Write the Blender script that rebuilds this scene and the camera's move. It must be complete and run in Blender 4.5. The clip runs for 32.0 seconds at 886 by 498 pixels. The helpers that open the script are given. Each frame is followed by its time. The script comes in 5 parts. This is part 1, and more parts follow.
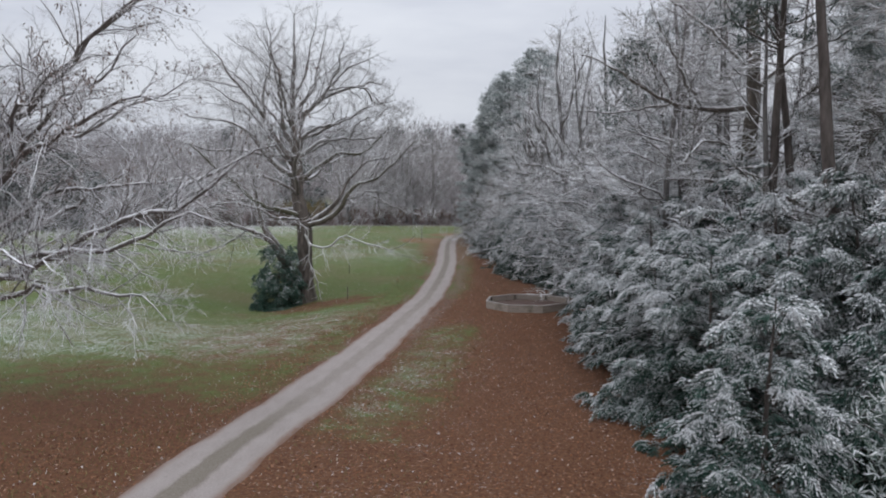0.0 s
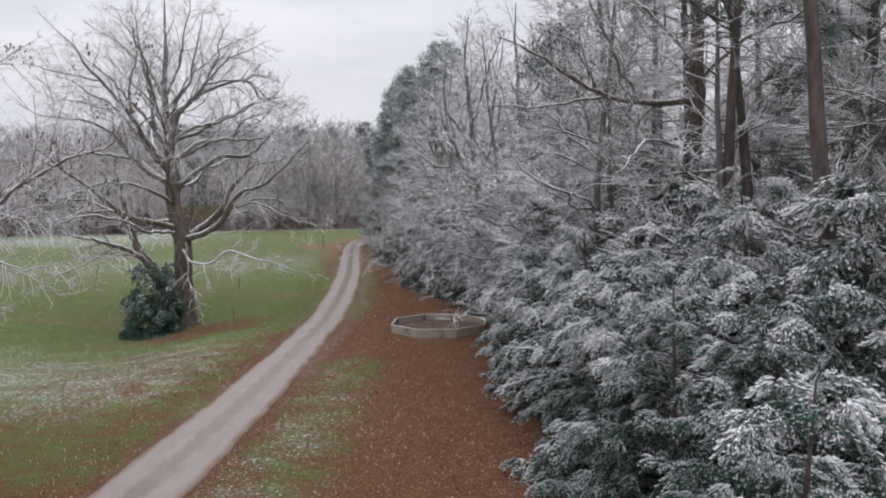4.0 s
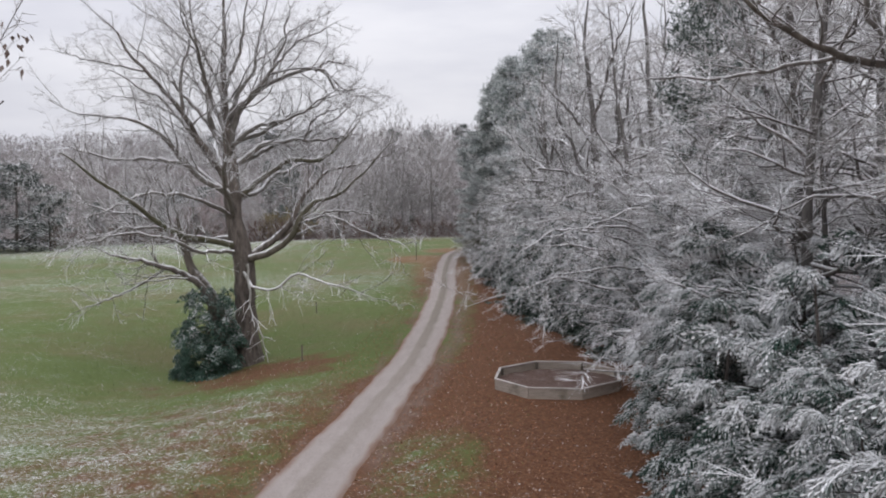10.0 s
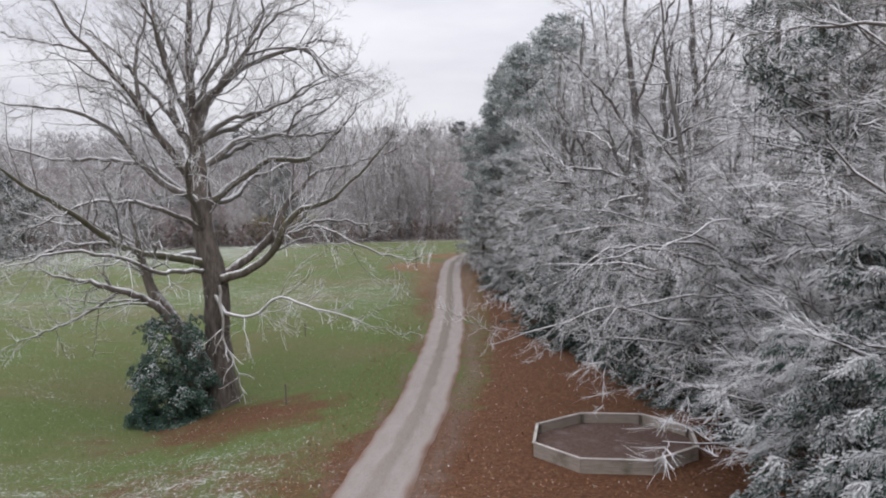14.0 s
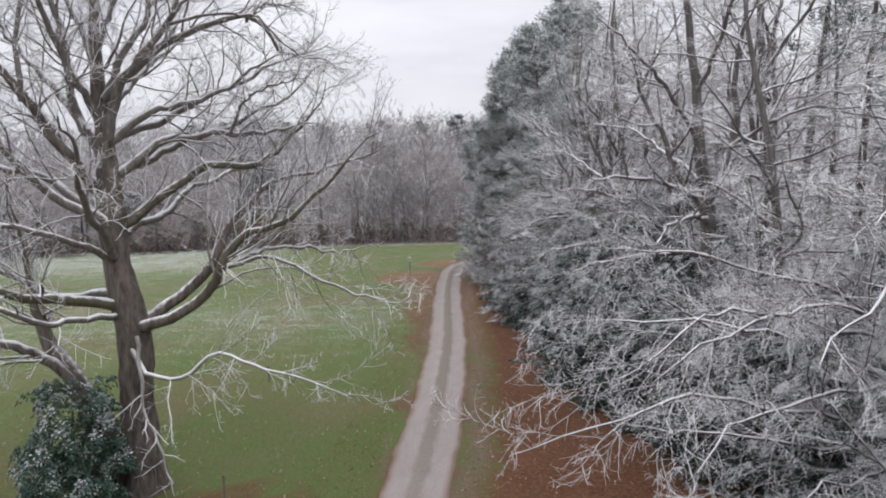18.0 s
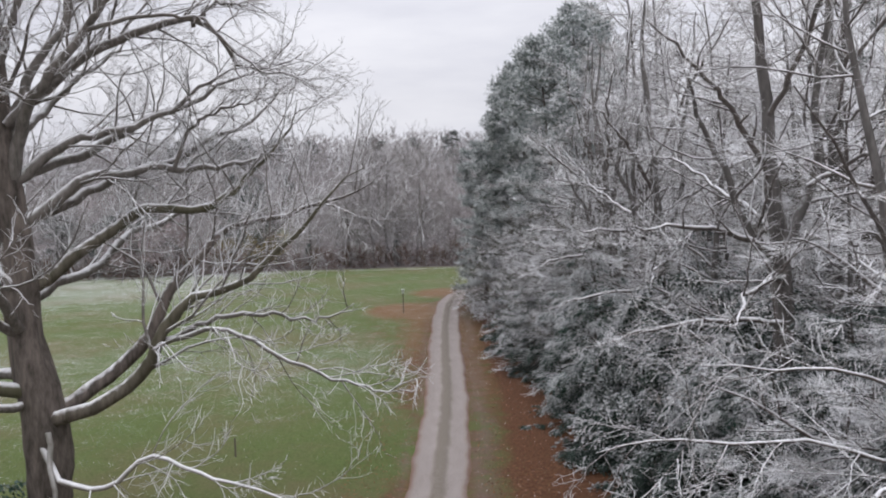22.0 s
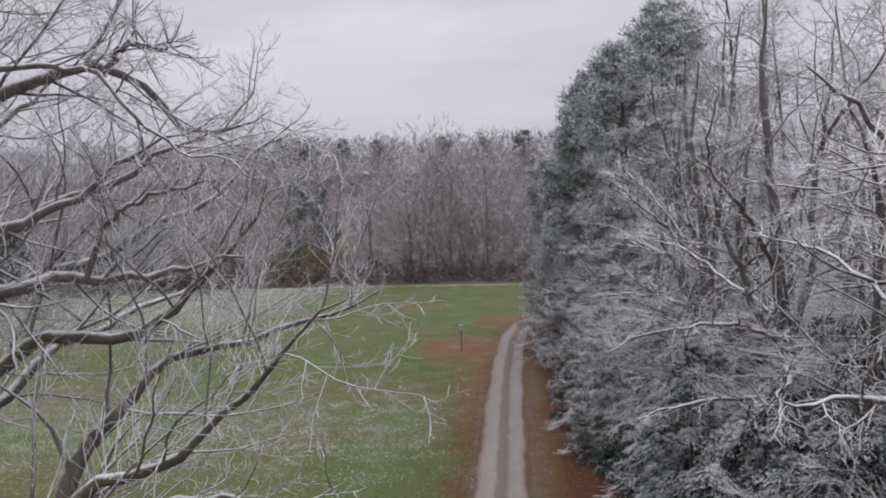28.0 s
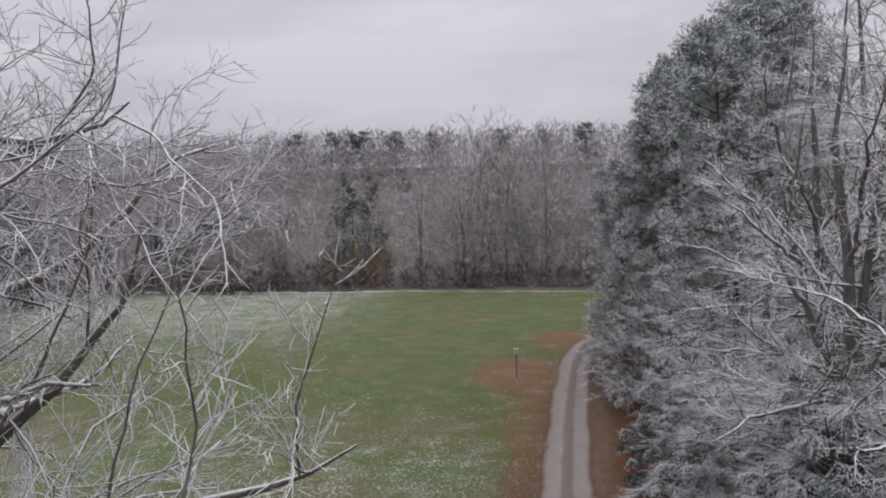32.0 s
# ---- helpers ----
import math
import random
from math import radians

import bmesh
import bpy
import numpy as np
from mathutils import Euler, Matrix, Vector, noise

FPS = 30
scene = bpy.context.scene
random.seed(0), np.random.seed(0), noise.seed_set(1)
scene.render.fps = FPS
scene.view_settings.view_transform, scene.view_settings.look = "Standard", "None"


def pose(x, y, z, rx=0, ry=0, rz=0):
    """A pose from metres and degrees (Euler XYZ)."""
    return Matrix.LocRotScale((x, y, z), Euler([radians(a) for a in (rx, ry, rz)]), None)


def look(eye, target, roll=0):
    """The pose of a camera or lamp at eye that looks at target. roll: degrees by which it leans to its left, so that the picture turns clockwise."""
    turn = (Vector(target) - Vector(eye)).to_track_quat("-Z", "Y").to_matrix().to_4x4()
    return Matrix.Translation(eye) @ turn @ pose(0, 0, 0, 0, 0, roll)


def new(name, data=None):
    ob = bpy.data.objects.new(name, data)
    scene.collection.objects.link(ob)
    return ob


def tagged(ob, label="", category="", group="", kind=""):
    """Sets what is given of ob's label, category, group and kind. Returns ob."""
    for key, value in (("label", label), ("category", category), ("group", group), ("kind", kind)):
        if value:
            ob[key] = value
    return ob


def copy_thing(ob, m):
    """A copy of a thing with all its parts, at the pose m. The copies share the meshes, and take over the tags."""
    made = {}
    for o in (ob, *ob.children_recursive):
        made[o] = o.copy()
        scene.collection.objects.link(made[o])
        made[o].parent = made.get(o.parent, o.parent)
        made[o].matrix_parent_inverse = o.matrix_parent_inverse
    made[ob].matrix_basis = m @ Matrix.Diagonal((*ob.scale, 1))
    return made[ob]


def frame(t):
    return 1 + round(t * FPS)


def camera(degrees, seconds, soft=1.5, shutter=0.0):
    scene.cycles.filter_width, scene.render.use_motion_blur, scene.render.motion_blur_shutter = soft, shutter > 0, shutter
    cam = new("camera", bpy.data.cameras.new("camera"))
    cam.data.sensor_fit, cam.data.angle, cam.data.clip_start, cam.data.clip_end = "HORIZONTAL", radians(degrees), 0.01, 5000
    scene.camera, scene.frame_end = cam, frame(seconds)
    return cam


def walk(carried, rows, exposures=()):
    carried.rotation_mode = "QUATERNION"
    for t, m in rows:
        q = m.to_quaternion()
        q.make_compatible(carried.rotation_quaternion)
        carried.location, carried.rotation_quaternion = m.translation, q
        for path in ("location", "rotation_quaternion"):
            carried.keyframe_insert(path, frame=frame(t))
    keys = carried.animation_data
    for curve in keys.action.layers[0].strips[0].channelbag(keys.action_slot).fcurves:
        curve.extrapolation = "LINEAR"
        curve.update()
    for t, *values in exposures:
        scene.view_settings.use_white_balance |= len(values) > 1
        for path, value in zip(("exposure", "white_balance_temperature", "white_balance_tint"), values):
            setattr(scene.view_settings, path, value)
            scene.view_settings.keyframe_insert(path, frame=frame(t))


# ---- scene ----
cam = camera(54.9, 32.0, 2.0)
METRES, EYE, TILT, LEAN, TURN = 65.0, 8.7, -4.5, 0.0, 0.0
ROWS = [
    (0.0, 0.0, 0.0, 0.0, -0.0, 0.0, -0.0),
    (0.5, -0.0008, 0.0148, 0.0011, -3.93, -0.07, 0.37),
    (1.0, -0.0005, 0.0297, 0.0024, -7.26, -0.16, 0.71),
    (1.5, 0.0007, 0.0444, 0.0046, -7.66, -0.2, 0.88),
    (2.0, 0.0021, 0.0586, 0.0073, -7.81, -0.23, 1.02),
    (2.5, 0.0041, 0.0726, 0.0098, -7.95, -0.26, 1.15),
    (4.5, 0.0112, 0.1246, 0.0175, -3.71, -0.11, 1.36),
    (5.0, 0.0118, 0.1384, 0.019, 0.52, 0.0, 1.17),
    (5.5, 0.0117, 0.1515, 0.0203, 1.44, 0.06, 1.15),
    (6.0, 0.0116, 0.165, 0.0217, 1.26, 0.06, 1.17),
    (6.5, 0.0115, 0.1795, 0.0231, 1.1, 0.09, 1.15),
    (7.0, 0.0117, 0.1955, 0.0243, 0.94, 0.13, 1.14),
    (7.5, 0.0122, 0.2119, 0.0255, 0.83, 0.14, 1.18),
    (8.0, 0.0128, 0.2283, 0.0268, 0.73, 0.15, 1.16),
    (8.5, 0.0135, 0.2446, 0.0289, 0.64, 0.14, 1.19),
    (9.0, 0.0138, 0.2605, 0.0308, 0.53, 0.15, 1.2),
    (9.5, 0.0142, 0.2764, 0.0322, 0.46, 0.16, 1.17),
    (10.0, 0.0146, 0.2918, 0.0335, 0.38, 0.18, 1.16),
    (10.5, 0.015, 0.3076, 0.0352, 0.35, 0.15, 1.28),
    (11.0, 0.0143, 0.3233, 0.0371, 0.27, 0.13, 1.33),
    (11.5, 0.0137, 0.3399, 0.0386, 0.24, 0.13, 1.4),
    (12.0, 0.0114, 0.3564, 0.0399, 0.13, 0.11, 1.52),
    (12.5, 0.0085, 0.373, 0.0416, 0.03, 0.1, 1.55),
    (13.0, 0.0054, 0.3901, 0.0435, -0.04, 0.1, 1.58),
    (13.5, 0.0024, 0.4077, 0.0457, -0.06, 0.07, 1.63),
    (14.0, 0.0, 0.4265, 0.048, -0.0, 0.08, 1.58),
    (14.5, -0.0029, 0.4452, 0.0509, -0.03, 0.08, 1.52),
    (16.5, -0.0064, 0.5303, 0.064, -0.1, -0.27, 1.37),
    (17.0, -0.0045, 0.5525, 0.0673, -0.13, -0.34, 1.45),
    (17.5, -0.0017, 0.5743, 0.0707, -0.15, -0.36, 1.53),
    (18.0, 0.0019, 0.5942, 0.073, -0.14, -0.37, 1.73),
    (18.5, 0.0042, 0.6109, 0.0742, -0.16, -0.32, 1.93),
    (19.0, 0.0048, 0.6238, 0.0757, -0.18, -0.17, 2.11),
    (19.5, 0.004, 0.6345, 0.078, -0.22, -0.0, 2.23),
    (20.0, 0.002, 0.6482, 0.0816, -0.28, 0.24, 2.29),
    (20.5, 0.0003, 0.6633, 0.0855, -0.34, 0.34, 2.15),
    (21.0, -0.0008, 0.6782, 0.089, -0.41, 0.41, 2.0),
    (21.5, -0.0013, 0.6912, 0.0925, -0.49, 0.49, 1.91),
    (22.0, -0.0009, 0.702, 0.0964, -0.57, 0.58, 1.82),
    (22.5, 0.0005, 0.7097, 0.0998, -0.59, 0.73, 1.8),
    (23.0, 0.001, 0.715, 0.1035, -0.72, 0.9, 1.83),
    (23.5, 0.0017, 0.7188, 0.1068, -0.85, 1.12, 1.79),
    (24.0, 0.0027, 0.7231, 0.1099, -0.97, 1.29, 1.8),
    (24.5, 0.0043, 0.7301, 0.1135, -1.06, 1.39, 1.78),
    (26.5, 0.0095, 0.7842, 0.1305, 1.28, 0.68, 1.57),
    (27.0, 0.0116, 0.8004, 0.1361, 2.55, 0.51, 1.47),
    (27.5, 0.0135, 0.8173, 0.1419, 3.49, 0.35, 1.44),
    (28.0, 0.0146, 0.8348, 0.148, 4.35, 0.17, 1.39),
    (28.5, 0.0161, 0.8526, 0.1536, 4.57, 0.04, 1.38),
    (29.0, 0.0165, 0.8711, 0.1579, 4.58, -0.13, 1.33),
    (29.5, 0.0165, 0.8893, 0.1609, 4.63, -0.27, 1.25),
    (30.0, 0.0164, 0.9066, 0.1632, 4.81, -0.35, 1.23),
    (30.5, 0.0153, 0.9245, 0.165, 6.58, -0.37, 1.06),
    (31.0, 0.0135, 0.9415, 0.1672, 7.92, -0.38, 0.91),
    (31.5, 0.0109, 0.9583, 0.1693, 8.12, -0.36, 0.77),
    (32.0, 0.0083, 0.9748, 0.1711, 8.18, -0.33, 0.73),
]
EXPOSURES = [(0.0, -0.13, 6050, 10), (2.0, 0.06, 6200, 11), (5.0, 0.05, 6300, 13), (12.0, 0.08, 6300, 13), (17.0, 0.17, 6290, 13), (20.0, 0.14, 6280, 13), (24.0, -0.04, 6280, 14), (27.0, -0.22, 6280, 17), (32.0, -0.36, 6300, 17)]
walk(cam, [(t, pose(0, 0, EYE, TILT, LEAN, TURN) @ pose(METRES * x, METRES * y, METRES * z, 90 + pitch, roll, yaw)) for t, x, y, z, yaw, pitch, roll in ROWS], EXPOSURES)

# ---- light ----
world = bpy.data.worlds.new("overcast_sky")
scene.world = world
world.use_nodes = True
wn, wl = world.node_tree.nodes, world.node_tree.links
sky = wn.new("ShaderNodeTexSky")
sky.sky_type = "NISHITA"
sky.sun_disc = False
sky.sun_elevation, sky.sun_rotation = radians(61), radians(153)
sky.air_density, sky.dust_density = 1.0, 4.0
grey = wn.new("ShaderNodeHueSaturation")
grey.inputs["Saturation"].default_value = 0.12
grey.inputs["Value"].default_value = 0.10
wl.new(sky.outputs[0], grey.inputs["Color"])
wcoord = wn.new("ShaderNodeTexCoord")
wmap = wn.new("ShaderNodeMapping")
wmap.inputs["Scale"].default_value = (1.0, 1.0, 4.5)
wl.new(wcoord.outputs["Generated"], wmap.inputs["Vector"])
cloud = wn.new("ShaderNodeTexNoise")
cloud.inputs["Scale"].default_value = 1.8
cloud.inputs["Detail"].default_value = 6
cloud.inputs["Roughness"].default_value = 0.55
wl.new(wmap.outputs[0], cloud.inputs["Vector"])
cramp = wn.new("ShaderNodeValToRGB")
cramp.color_ramp.elements[0].position, cramp.color_ramp.elements[0].color = 0.36, (0.73, 0.74, 0.80, 1)
cramp.color_ramp.elements[1].position, cramp.color_ramp.elements[1].color = 0.62, (0.98, 0.98, 1.0, 1)
wl.new(cloud.outputs["Fac"], cramp.inputs["Fac"])
wmix = wn.new("ShaderNodeMix")
wmix.data_type = "RGBA"
wmix.inputs["Factor"].default_value = 0.85
wl.new(grey.outputs[0], wmix.inputs["A"])
wl.new(cramp.outputs[0], wmix.inputs["B"])
wl.new(wmix.outputs["Result"], wn["Background"].inputs["Color"])
# an overcast sky is brighter towards the zenith
wsep = wn.new("ShaderNodeSeparateXYZ")
wl.new(wcoord.outputs["Generated"], wsep.inputs[0])
wgrade = wn.new("ShaderNodeMapRange")
wgrade.inputs["From Min"].default_value, wgrade.inputs["From Max"].default_value = 0.1, 1.0
wgrade.inputs["To Min"].default_value, wgrade.inputs["To Max"].default_value = 0.88, 1.75
wl.new(wsep.outputs["Z"], wgrade.inputs["Value"])
wl.new(wgrade.outputs[0], wn["Background"].inputs["Strength"])

sun = new("sun", bpy.data.lights.new("sun", "SUN"))
sun.data.energy, sun.data.angle, sun.data.color = 0.55, radians(35), (1.0, 0.975, 0.94)
sun.matrix_world = look((20, 20, 80), (0, 60, 0))


# ---- materials ----
def material(name, rough=0.8):
    m = bpy.data.materials.new(name)
    m.use_nodes = True
    n, l = m.node_tree.nodes, m.node_tree.links
    b = n["Principled BSDF"]
    b.inputs["Roughness"].default_value = rough
    b.inputs["Specular IOR Level"].default_value = 0.25
    return m, n, l, b


def noise_node(n, l, scale, detail=3, rough=0.55, stretch=None):
    co = n.new("ShaderNodeTexCoord")
    out = co.outputs["Object"]
    if stretch:
        mp = n.new("ShaderNodeMapping")
        mp.inputs["Scale"].default_value = stretch
        l.new(out, mp.inputs["Vector"])
        out = mp.outputs[0]
    t = n.new("ShaderNodeTexNoise")
    t.inputs["Scale"].default_value, t.inputs["Detail"].default_value, t.inputs["Roughness"].default_value = scale, detail, rough
    l.new(out, t.inputs["Vector"])
    return t.outputs["Fac"]


def ramp(n, l, fac, stops):
    r = n.new("ShaderNodeValToRGB")
    e = r.color_ramp.elements
    while len(e) < len(stops):
        e.new(0.5)
    for k, (p, c) in zip(e, stops):
        k.position, k.color = p, (*c, 1)
    l.new(fac, r.inputs["Fac"])
    return r.outputs["Color"]


def mixed(n, l, fac, a, b):
    x = n.new("ShaderNodeMix")
    x.data_type = "RGBA"
    for v, s in ((fac, "Factor"), (a, "A"), (b, "B")):
        if isinstance(v, (int, float)):
            x.inputs[s].default_value = v
        elif isinstance(v, tuple):
            x.inputs[s].default_value = (*v, 1)
        else:
            l.new(v, x.inputs[s])
    return x.outputs["Result"]


def calc(n, l, op, a, b=0.0, clamp=False):
    x = n.new("ShaderNodeMath")
    x.operation, x.use_clamp = op, clamp
    for v, s in ((a, x.inputs[0]), (b, x.inputs[1])):
        if isinstance(v, (int, float)):
            s.default_value = v
        else:
            l.new(v, s)
    return x.outputs[0]


def spread(n, l, v, lo, hi):
    x = n.new("ShaderNodeMapRange")
    x.interpolation_type = "SMOOTHSTEP"
    x.inputs["From Min"].default_value, x.inputs["From Max"].default_value = lo, hi
    l.new(v, x.inputs["Value"])
    return x.outputs["Result"]


def bumped(n, l, b, height, strength, dist=0.02):
    x = n.new("ShaderNodeBump")
    x.inputs["Strength"].default_value, x.inputs["Distance"].default_value = strength, dist
    l.new(height, x.inputs["Height"])
    l.new(x.outputs[0], b.inputs["Normal"])


SNOW = (0.86, 0.86, 0.87)


def snow_mask(n, l, lo, hi, scale, amount):
    """Snow lies where a surface faces up, broken by noise."""
    g = n.new("ShaderNodeNewGeometry")
    s = n.new("ShaderNodeSeparateXYZ")
    l.new(g.outputs["Normal"], s.inputs[0])
    k = calc(n, l, "MULTIPLY_ADD", noise_node(n, l, scale, 3), amount)
    n_ = k.node
    l.new(s.outputs["Z"], n_.inputs[2])
    return spread(n, l, k, lo + amount / 2, hi + amount / 2)


def bark(name, dark, light, scale=6.0, lo=0.1, hi=0.75, amount=0.5, varied=None, bump=0.6):
    m, n, l, b = material(name, 0.9)
    f = noise_node(n, l, scale, 4, 0.65, (1, 1, 0.25))
    big = noise_node(n, l, 0.8, 2)
    c = ramp(n, l, f, [(0.3, dark), (0.7, light)])
    c = mixed(n, l, calc(n, l, "MULTIPLY", big, 0.5), c, (dark[0] * 0.9, dark[1] * 1.05, dark[2] * 0.9))
    if varied:
        info = n.new("ShaderNodeObjectInfo")
        patch = spread(n, l, calc(n, l, "ADD", calc(n, l, "MULTIPLY", info.outputs["Random"], 0.5), noise_node(n, l, 0.055, 3)), 0.65, 1.15)
        c = mixed(n, l, patch, c, varied)
    c = mixed(n, l, snow_mask(n, l, lo, hi, 4.5, amount), c, SNOW)
    l.new(c, b.inputs["Base Color"])
    bumped(n, l, b, f, bump, 0.05 * bump)
    return m


def foliage(name, dark, light, lo, hi, amount, snow=SNOW, cover=0.86, frosted=False):
    m, n, l, b = material(name, 0.7)
    g = n.new("ShaderNodeNewGeometry")
    c = mixed(n, l, g.outputs["Random Per Island"], dark, light)
    q = calc(n, l, "MULTIPLY", noise_node(n, l, 1.5, 3), amount)
    if frosted:
        a = n.new("ShaderNodeAttribute")
        a.attribute_name = "frost"
        k = calc(n, l, "ADD", q, a.outputs["Fac"])
        mask = spread(n, l, k, lo + amount * 0.5, hi + amount * 0.5)
    else:
        s = n.new("ShaderNodeSeparateXYZ")
        l.new(g.outputs["Normal"], s.inputs[0])
        a = calc(n, l, "MULTIPLY", g.outputs["Random Per Island"], amount * 0.3)
        k = calc(n, l, "ADD", calc(n, l, "ADD", a, q), s.outputs["Z"])
        mask = spread(n, l, k, lo + amount * 0.65, hi + amount * 0.65)
    c = mixed(n, l, calc(n, l, "MULTIPLY", mask, cover), c, snow)
    l.new(c, b.inputs["Base Color"])
    return m


OAK_BARK = bark("oak_bark", (0.05, 0.042, 0.036), (0.25, 0.208, 0.185), 5, 0.4, 0.95, 0.9, (0.10, 0.105, 0.05), bump=1.0)
WOOD_BARK = bark("wood_bark", (0.085, 0.077, 0.074), (0.23, 0.208, 0.2), 6, 0.3, 0.95, 0.8)
LIMB_BARK = bark("limb_bark", (0.07, 0.059, 0.054), (0.22, 0.19, 0.175), 8, 0.0, 0.8, 1.0)
TWIG_BARK = bark("twig_bark", (0.20, 0.172, 0.167), (0.35, 0.31, 0.30), 10, -0.75, 0.3, 0.7)
PINE_BARK = bark("pine_bark", (0.055, 0.045, 0.041), (0.165, 0.138, 0.126), 5, 0.45, 0.95, 0.5)
FAR_BARK = bark("far_bark", (0.17, 0.146, 0.143), (0.30, 0.265, 0.26), 3, -0.2, 0.9, 0.5)
FAR_TWIG = bark("far_twig", (0.30, 0.27, 0.272), (0.43, 0.397, 0.4), 3, -0.1, 2.0, 0.8, (0.25, 0.217, 0.214))
BRUSH_TWIG = bark("brush_twig", (0.09, 0.06, 0.045), (0.19, 0.135, 0.105), 3, 0.2, 2.2, 0.8, (0.16, 0.10, 0.09))
EDGE_TWIG = bark("edge_twig", (0.10, 0.088, 0.074), (0.20, 0.176, 0.15), 4, -0.05, 1.05, 0.9)
SNOW_TWIG = bark("snowy_twig", (0.44, 0.41, 0.408), (0.60, 0.565, 0.558), 4, -1.0, 0.25, 0.8)
VINE_BARK = bark("vine_bark", (0.20, 0.18, 0.16), (0.38, 0.35, 0.325), 10, -0.2, 0.8, 0.4)
# evergreen bough bark, its colour darkened to stand in for shade inside crowns
SHADED_BOUGH = bark("shaded_bough_bark", (0.025, 0.024, 0.018), (0.07, 0.06, 0.05), 8, 0.7, 1.6, 0.5)
CEDAR = foliage("cedar_needles", (0.014, 0.036, 0.025), (0.055, 0.106, 0.082), -0.14, 0.9, 0.8, cover=0.84, frosted=True)
HEMLOCK = foliage("hemlock_needles", (0.018, 0.03, 0.024), (0.066, 0.098, 0.078), 0.14, 1.05, 0.8, cover=0.84, frosted=True)
PINE = foliage("pine_needles", (0.045, 0.068, 0.056), (0.11, 0.14, 0.118), -0.1, 0.9, 0.9)
SOFT_PINE = foliage("soft_pine_needles", (0.08, 0.125, 0.10), (0.18, 0.24, 0.20), -0.1, 1.1, 0.9)
HOLLY = foliage("holly_leaves", (0.018, 0.046, 0.03), (0.075, 0.13, 0.10), 0.45, 1.25, 0.4, cover=0.65, frosted=True)
DRY_LEAF = foliage("dry_leaves", (0.13, 0.095, 0.08), (0.27, 0.21, 0.18), 0.4, 1.2, 0.4)
FAR_GREEN = foliage("far_evergreen", (0.055, 0.07, 0.062), (0.105, 0.125, 0.11), 0.3, 1.3, 0.5)
OAK_LIMB = bark("oak_limb_bark", (0.105, 0.092, 0.083), (0.28, 0.25, 0.232), 8, 0.18, 0.85, 0.9)
OAK_TWIG = bark("oak_twig_bark", (0.21, 0.186, 0.18), (0.40, 0.365, 0.355), 10, -0.9, 0.3, 0.6)
FROST_PINE = foliage("frosted_pine_needles", (0.15, 0.187, 0.172), (0.28, 0.318, 0.298), -0.7, 1.0, 0.8, cover=0.75)


def ground_material():
    m, n, l, b = material("field_ground", 0.95)
    def attr(name):
        a = n.new("ShaderNodeAttribute")
        a.attribute_name = name
        return a.outputs["Fac"]
    fine = noise_node(n, l, 9.0, 5, 0.7)
    mid = noise_node(n, l, 0.9, 4, 0.6)
    big = noise_node(n, l, 0.12, 3, 0.5)
    grass = ramp(n, l, fine, [(0.25, (0.046, 0.075, 0.018)), (0.75, (0.142, 0.18, 0.056))])
    dull = ramp(n, l, fine, [(0.25, (0.082, 0.08, 0.033)), (0.75, (0.18, 0.168, 0.078))])
    grass = mixed(n, l, spread(n, l, calc(n, l, "ADD", calc(n, l, "MULTIPLY", mid, 0.5), big), 0.6, 1.0), grass, dull)
    leaf = ramp(n, l, noise_node(n, l, 7.0, 5, 0.75), [(0.25, (0.04, 0.018, 0.009)), (0.5, (0.118, 0.052, 0.025)), (0.75, (0.225, 0.125, 0.068))])
    lm = calc(n, l, "ADD", attr("leaf"), calc(n, l, "MULTIPLY", calc(n, l, "SUBTRACT", mid, 0.5), 0.9))
    lm = calc(n, l, "ADD", lm, calc(n, l, "MULTIPLY", calc(n, l, "SUBTRACT", fine, 0.5), 0.7))
    c = mixed(n, l, spread(n, l, lm, 0.25, 0.75), grass, leaf)
    floor = ramp(n, l, fine, [(0.25, (0.10, 0.086, 0.083)), (0.75, (0.24, 0.21, 0.205))])
    c = mixed(n, l, attr("wood"), c, floor)
    dirt = ramp(n, l, fine, [(0.3, (0.125, 0.068, 0.03)), (0.7, (0.23, 0.138, 0.07))])
    dm = calc(n, l, "ADD", attr("dirt"), calc(n, l, "MULTIPLY", calc(n, l, "SUBTRACT", mid, 0.5), 0.6))
    c = mixed(n, l, spread(n, l, dm, 0.3, 0.8), c, dirt)
    scuffed = ramp(n, l, fine, [(0.25, (0.115, 0.082, 0.066)), (0.75, (0.25, 0.195, 0.165))])
    wm = calc(n, l, "ADD", attr("worn"), calc(n, l, "MULTIPLY", calc(n, l, "SUBTRACT", mid, 0.5), 0.7))
    c = mixed(n, l, calc(n, l, "MULTIPLY", spread(n, l, wm, 0.15, 0.8), 0.8), c, scuffed)
    streak = noise_node(n, l, 0.5, 5, 0.7, (0.8, 1.15, 1))
    speck = noise_node(n, l, 6.5, 5, 0.85)
    sm = calc(n, l, "ADD", attr("snow"), calc(n, l, "MULTIPLY", calc(n, l, "SUBTRACT", streak, 0.5), 1.0))
    sm = calc(n, l, "ADD", sm, calc(n, l, "MULTIPLY", calc(n, l, "SUBTRACT", speck, 0.5), 3.8))
    c = mixed(n, l, calc(n, l, "MULTIPLY", spread(n, l, sm, 0.45, 1.0), 0.8), c, (0.70, 0.72, 0.72))
    l.new(c, b.inputs["Base Color"])
    bumped(n, l, b, fine, 0.7, 0.06)
    return m


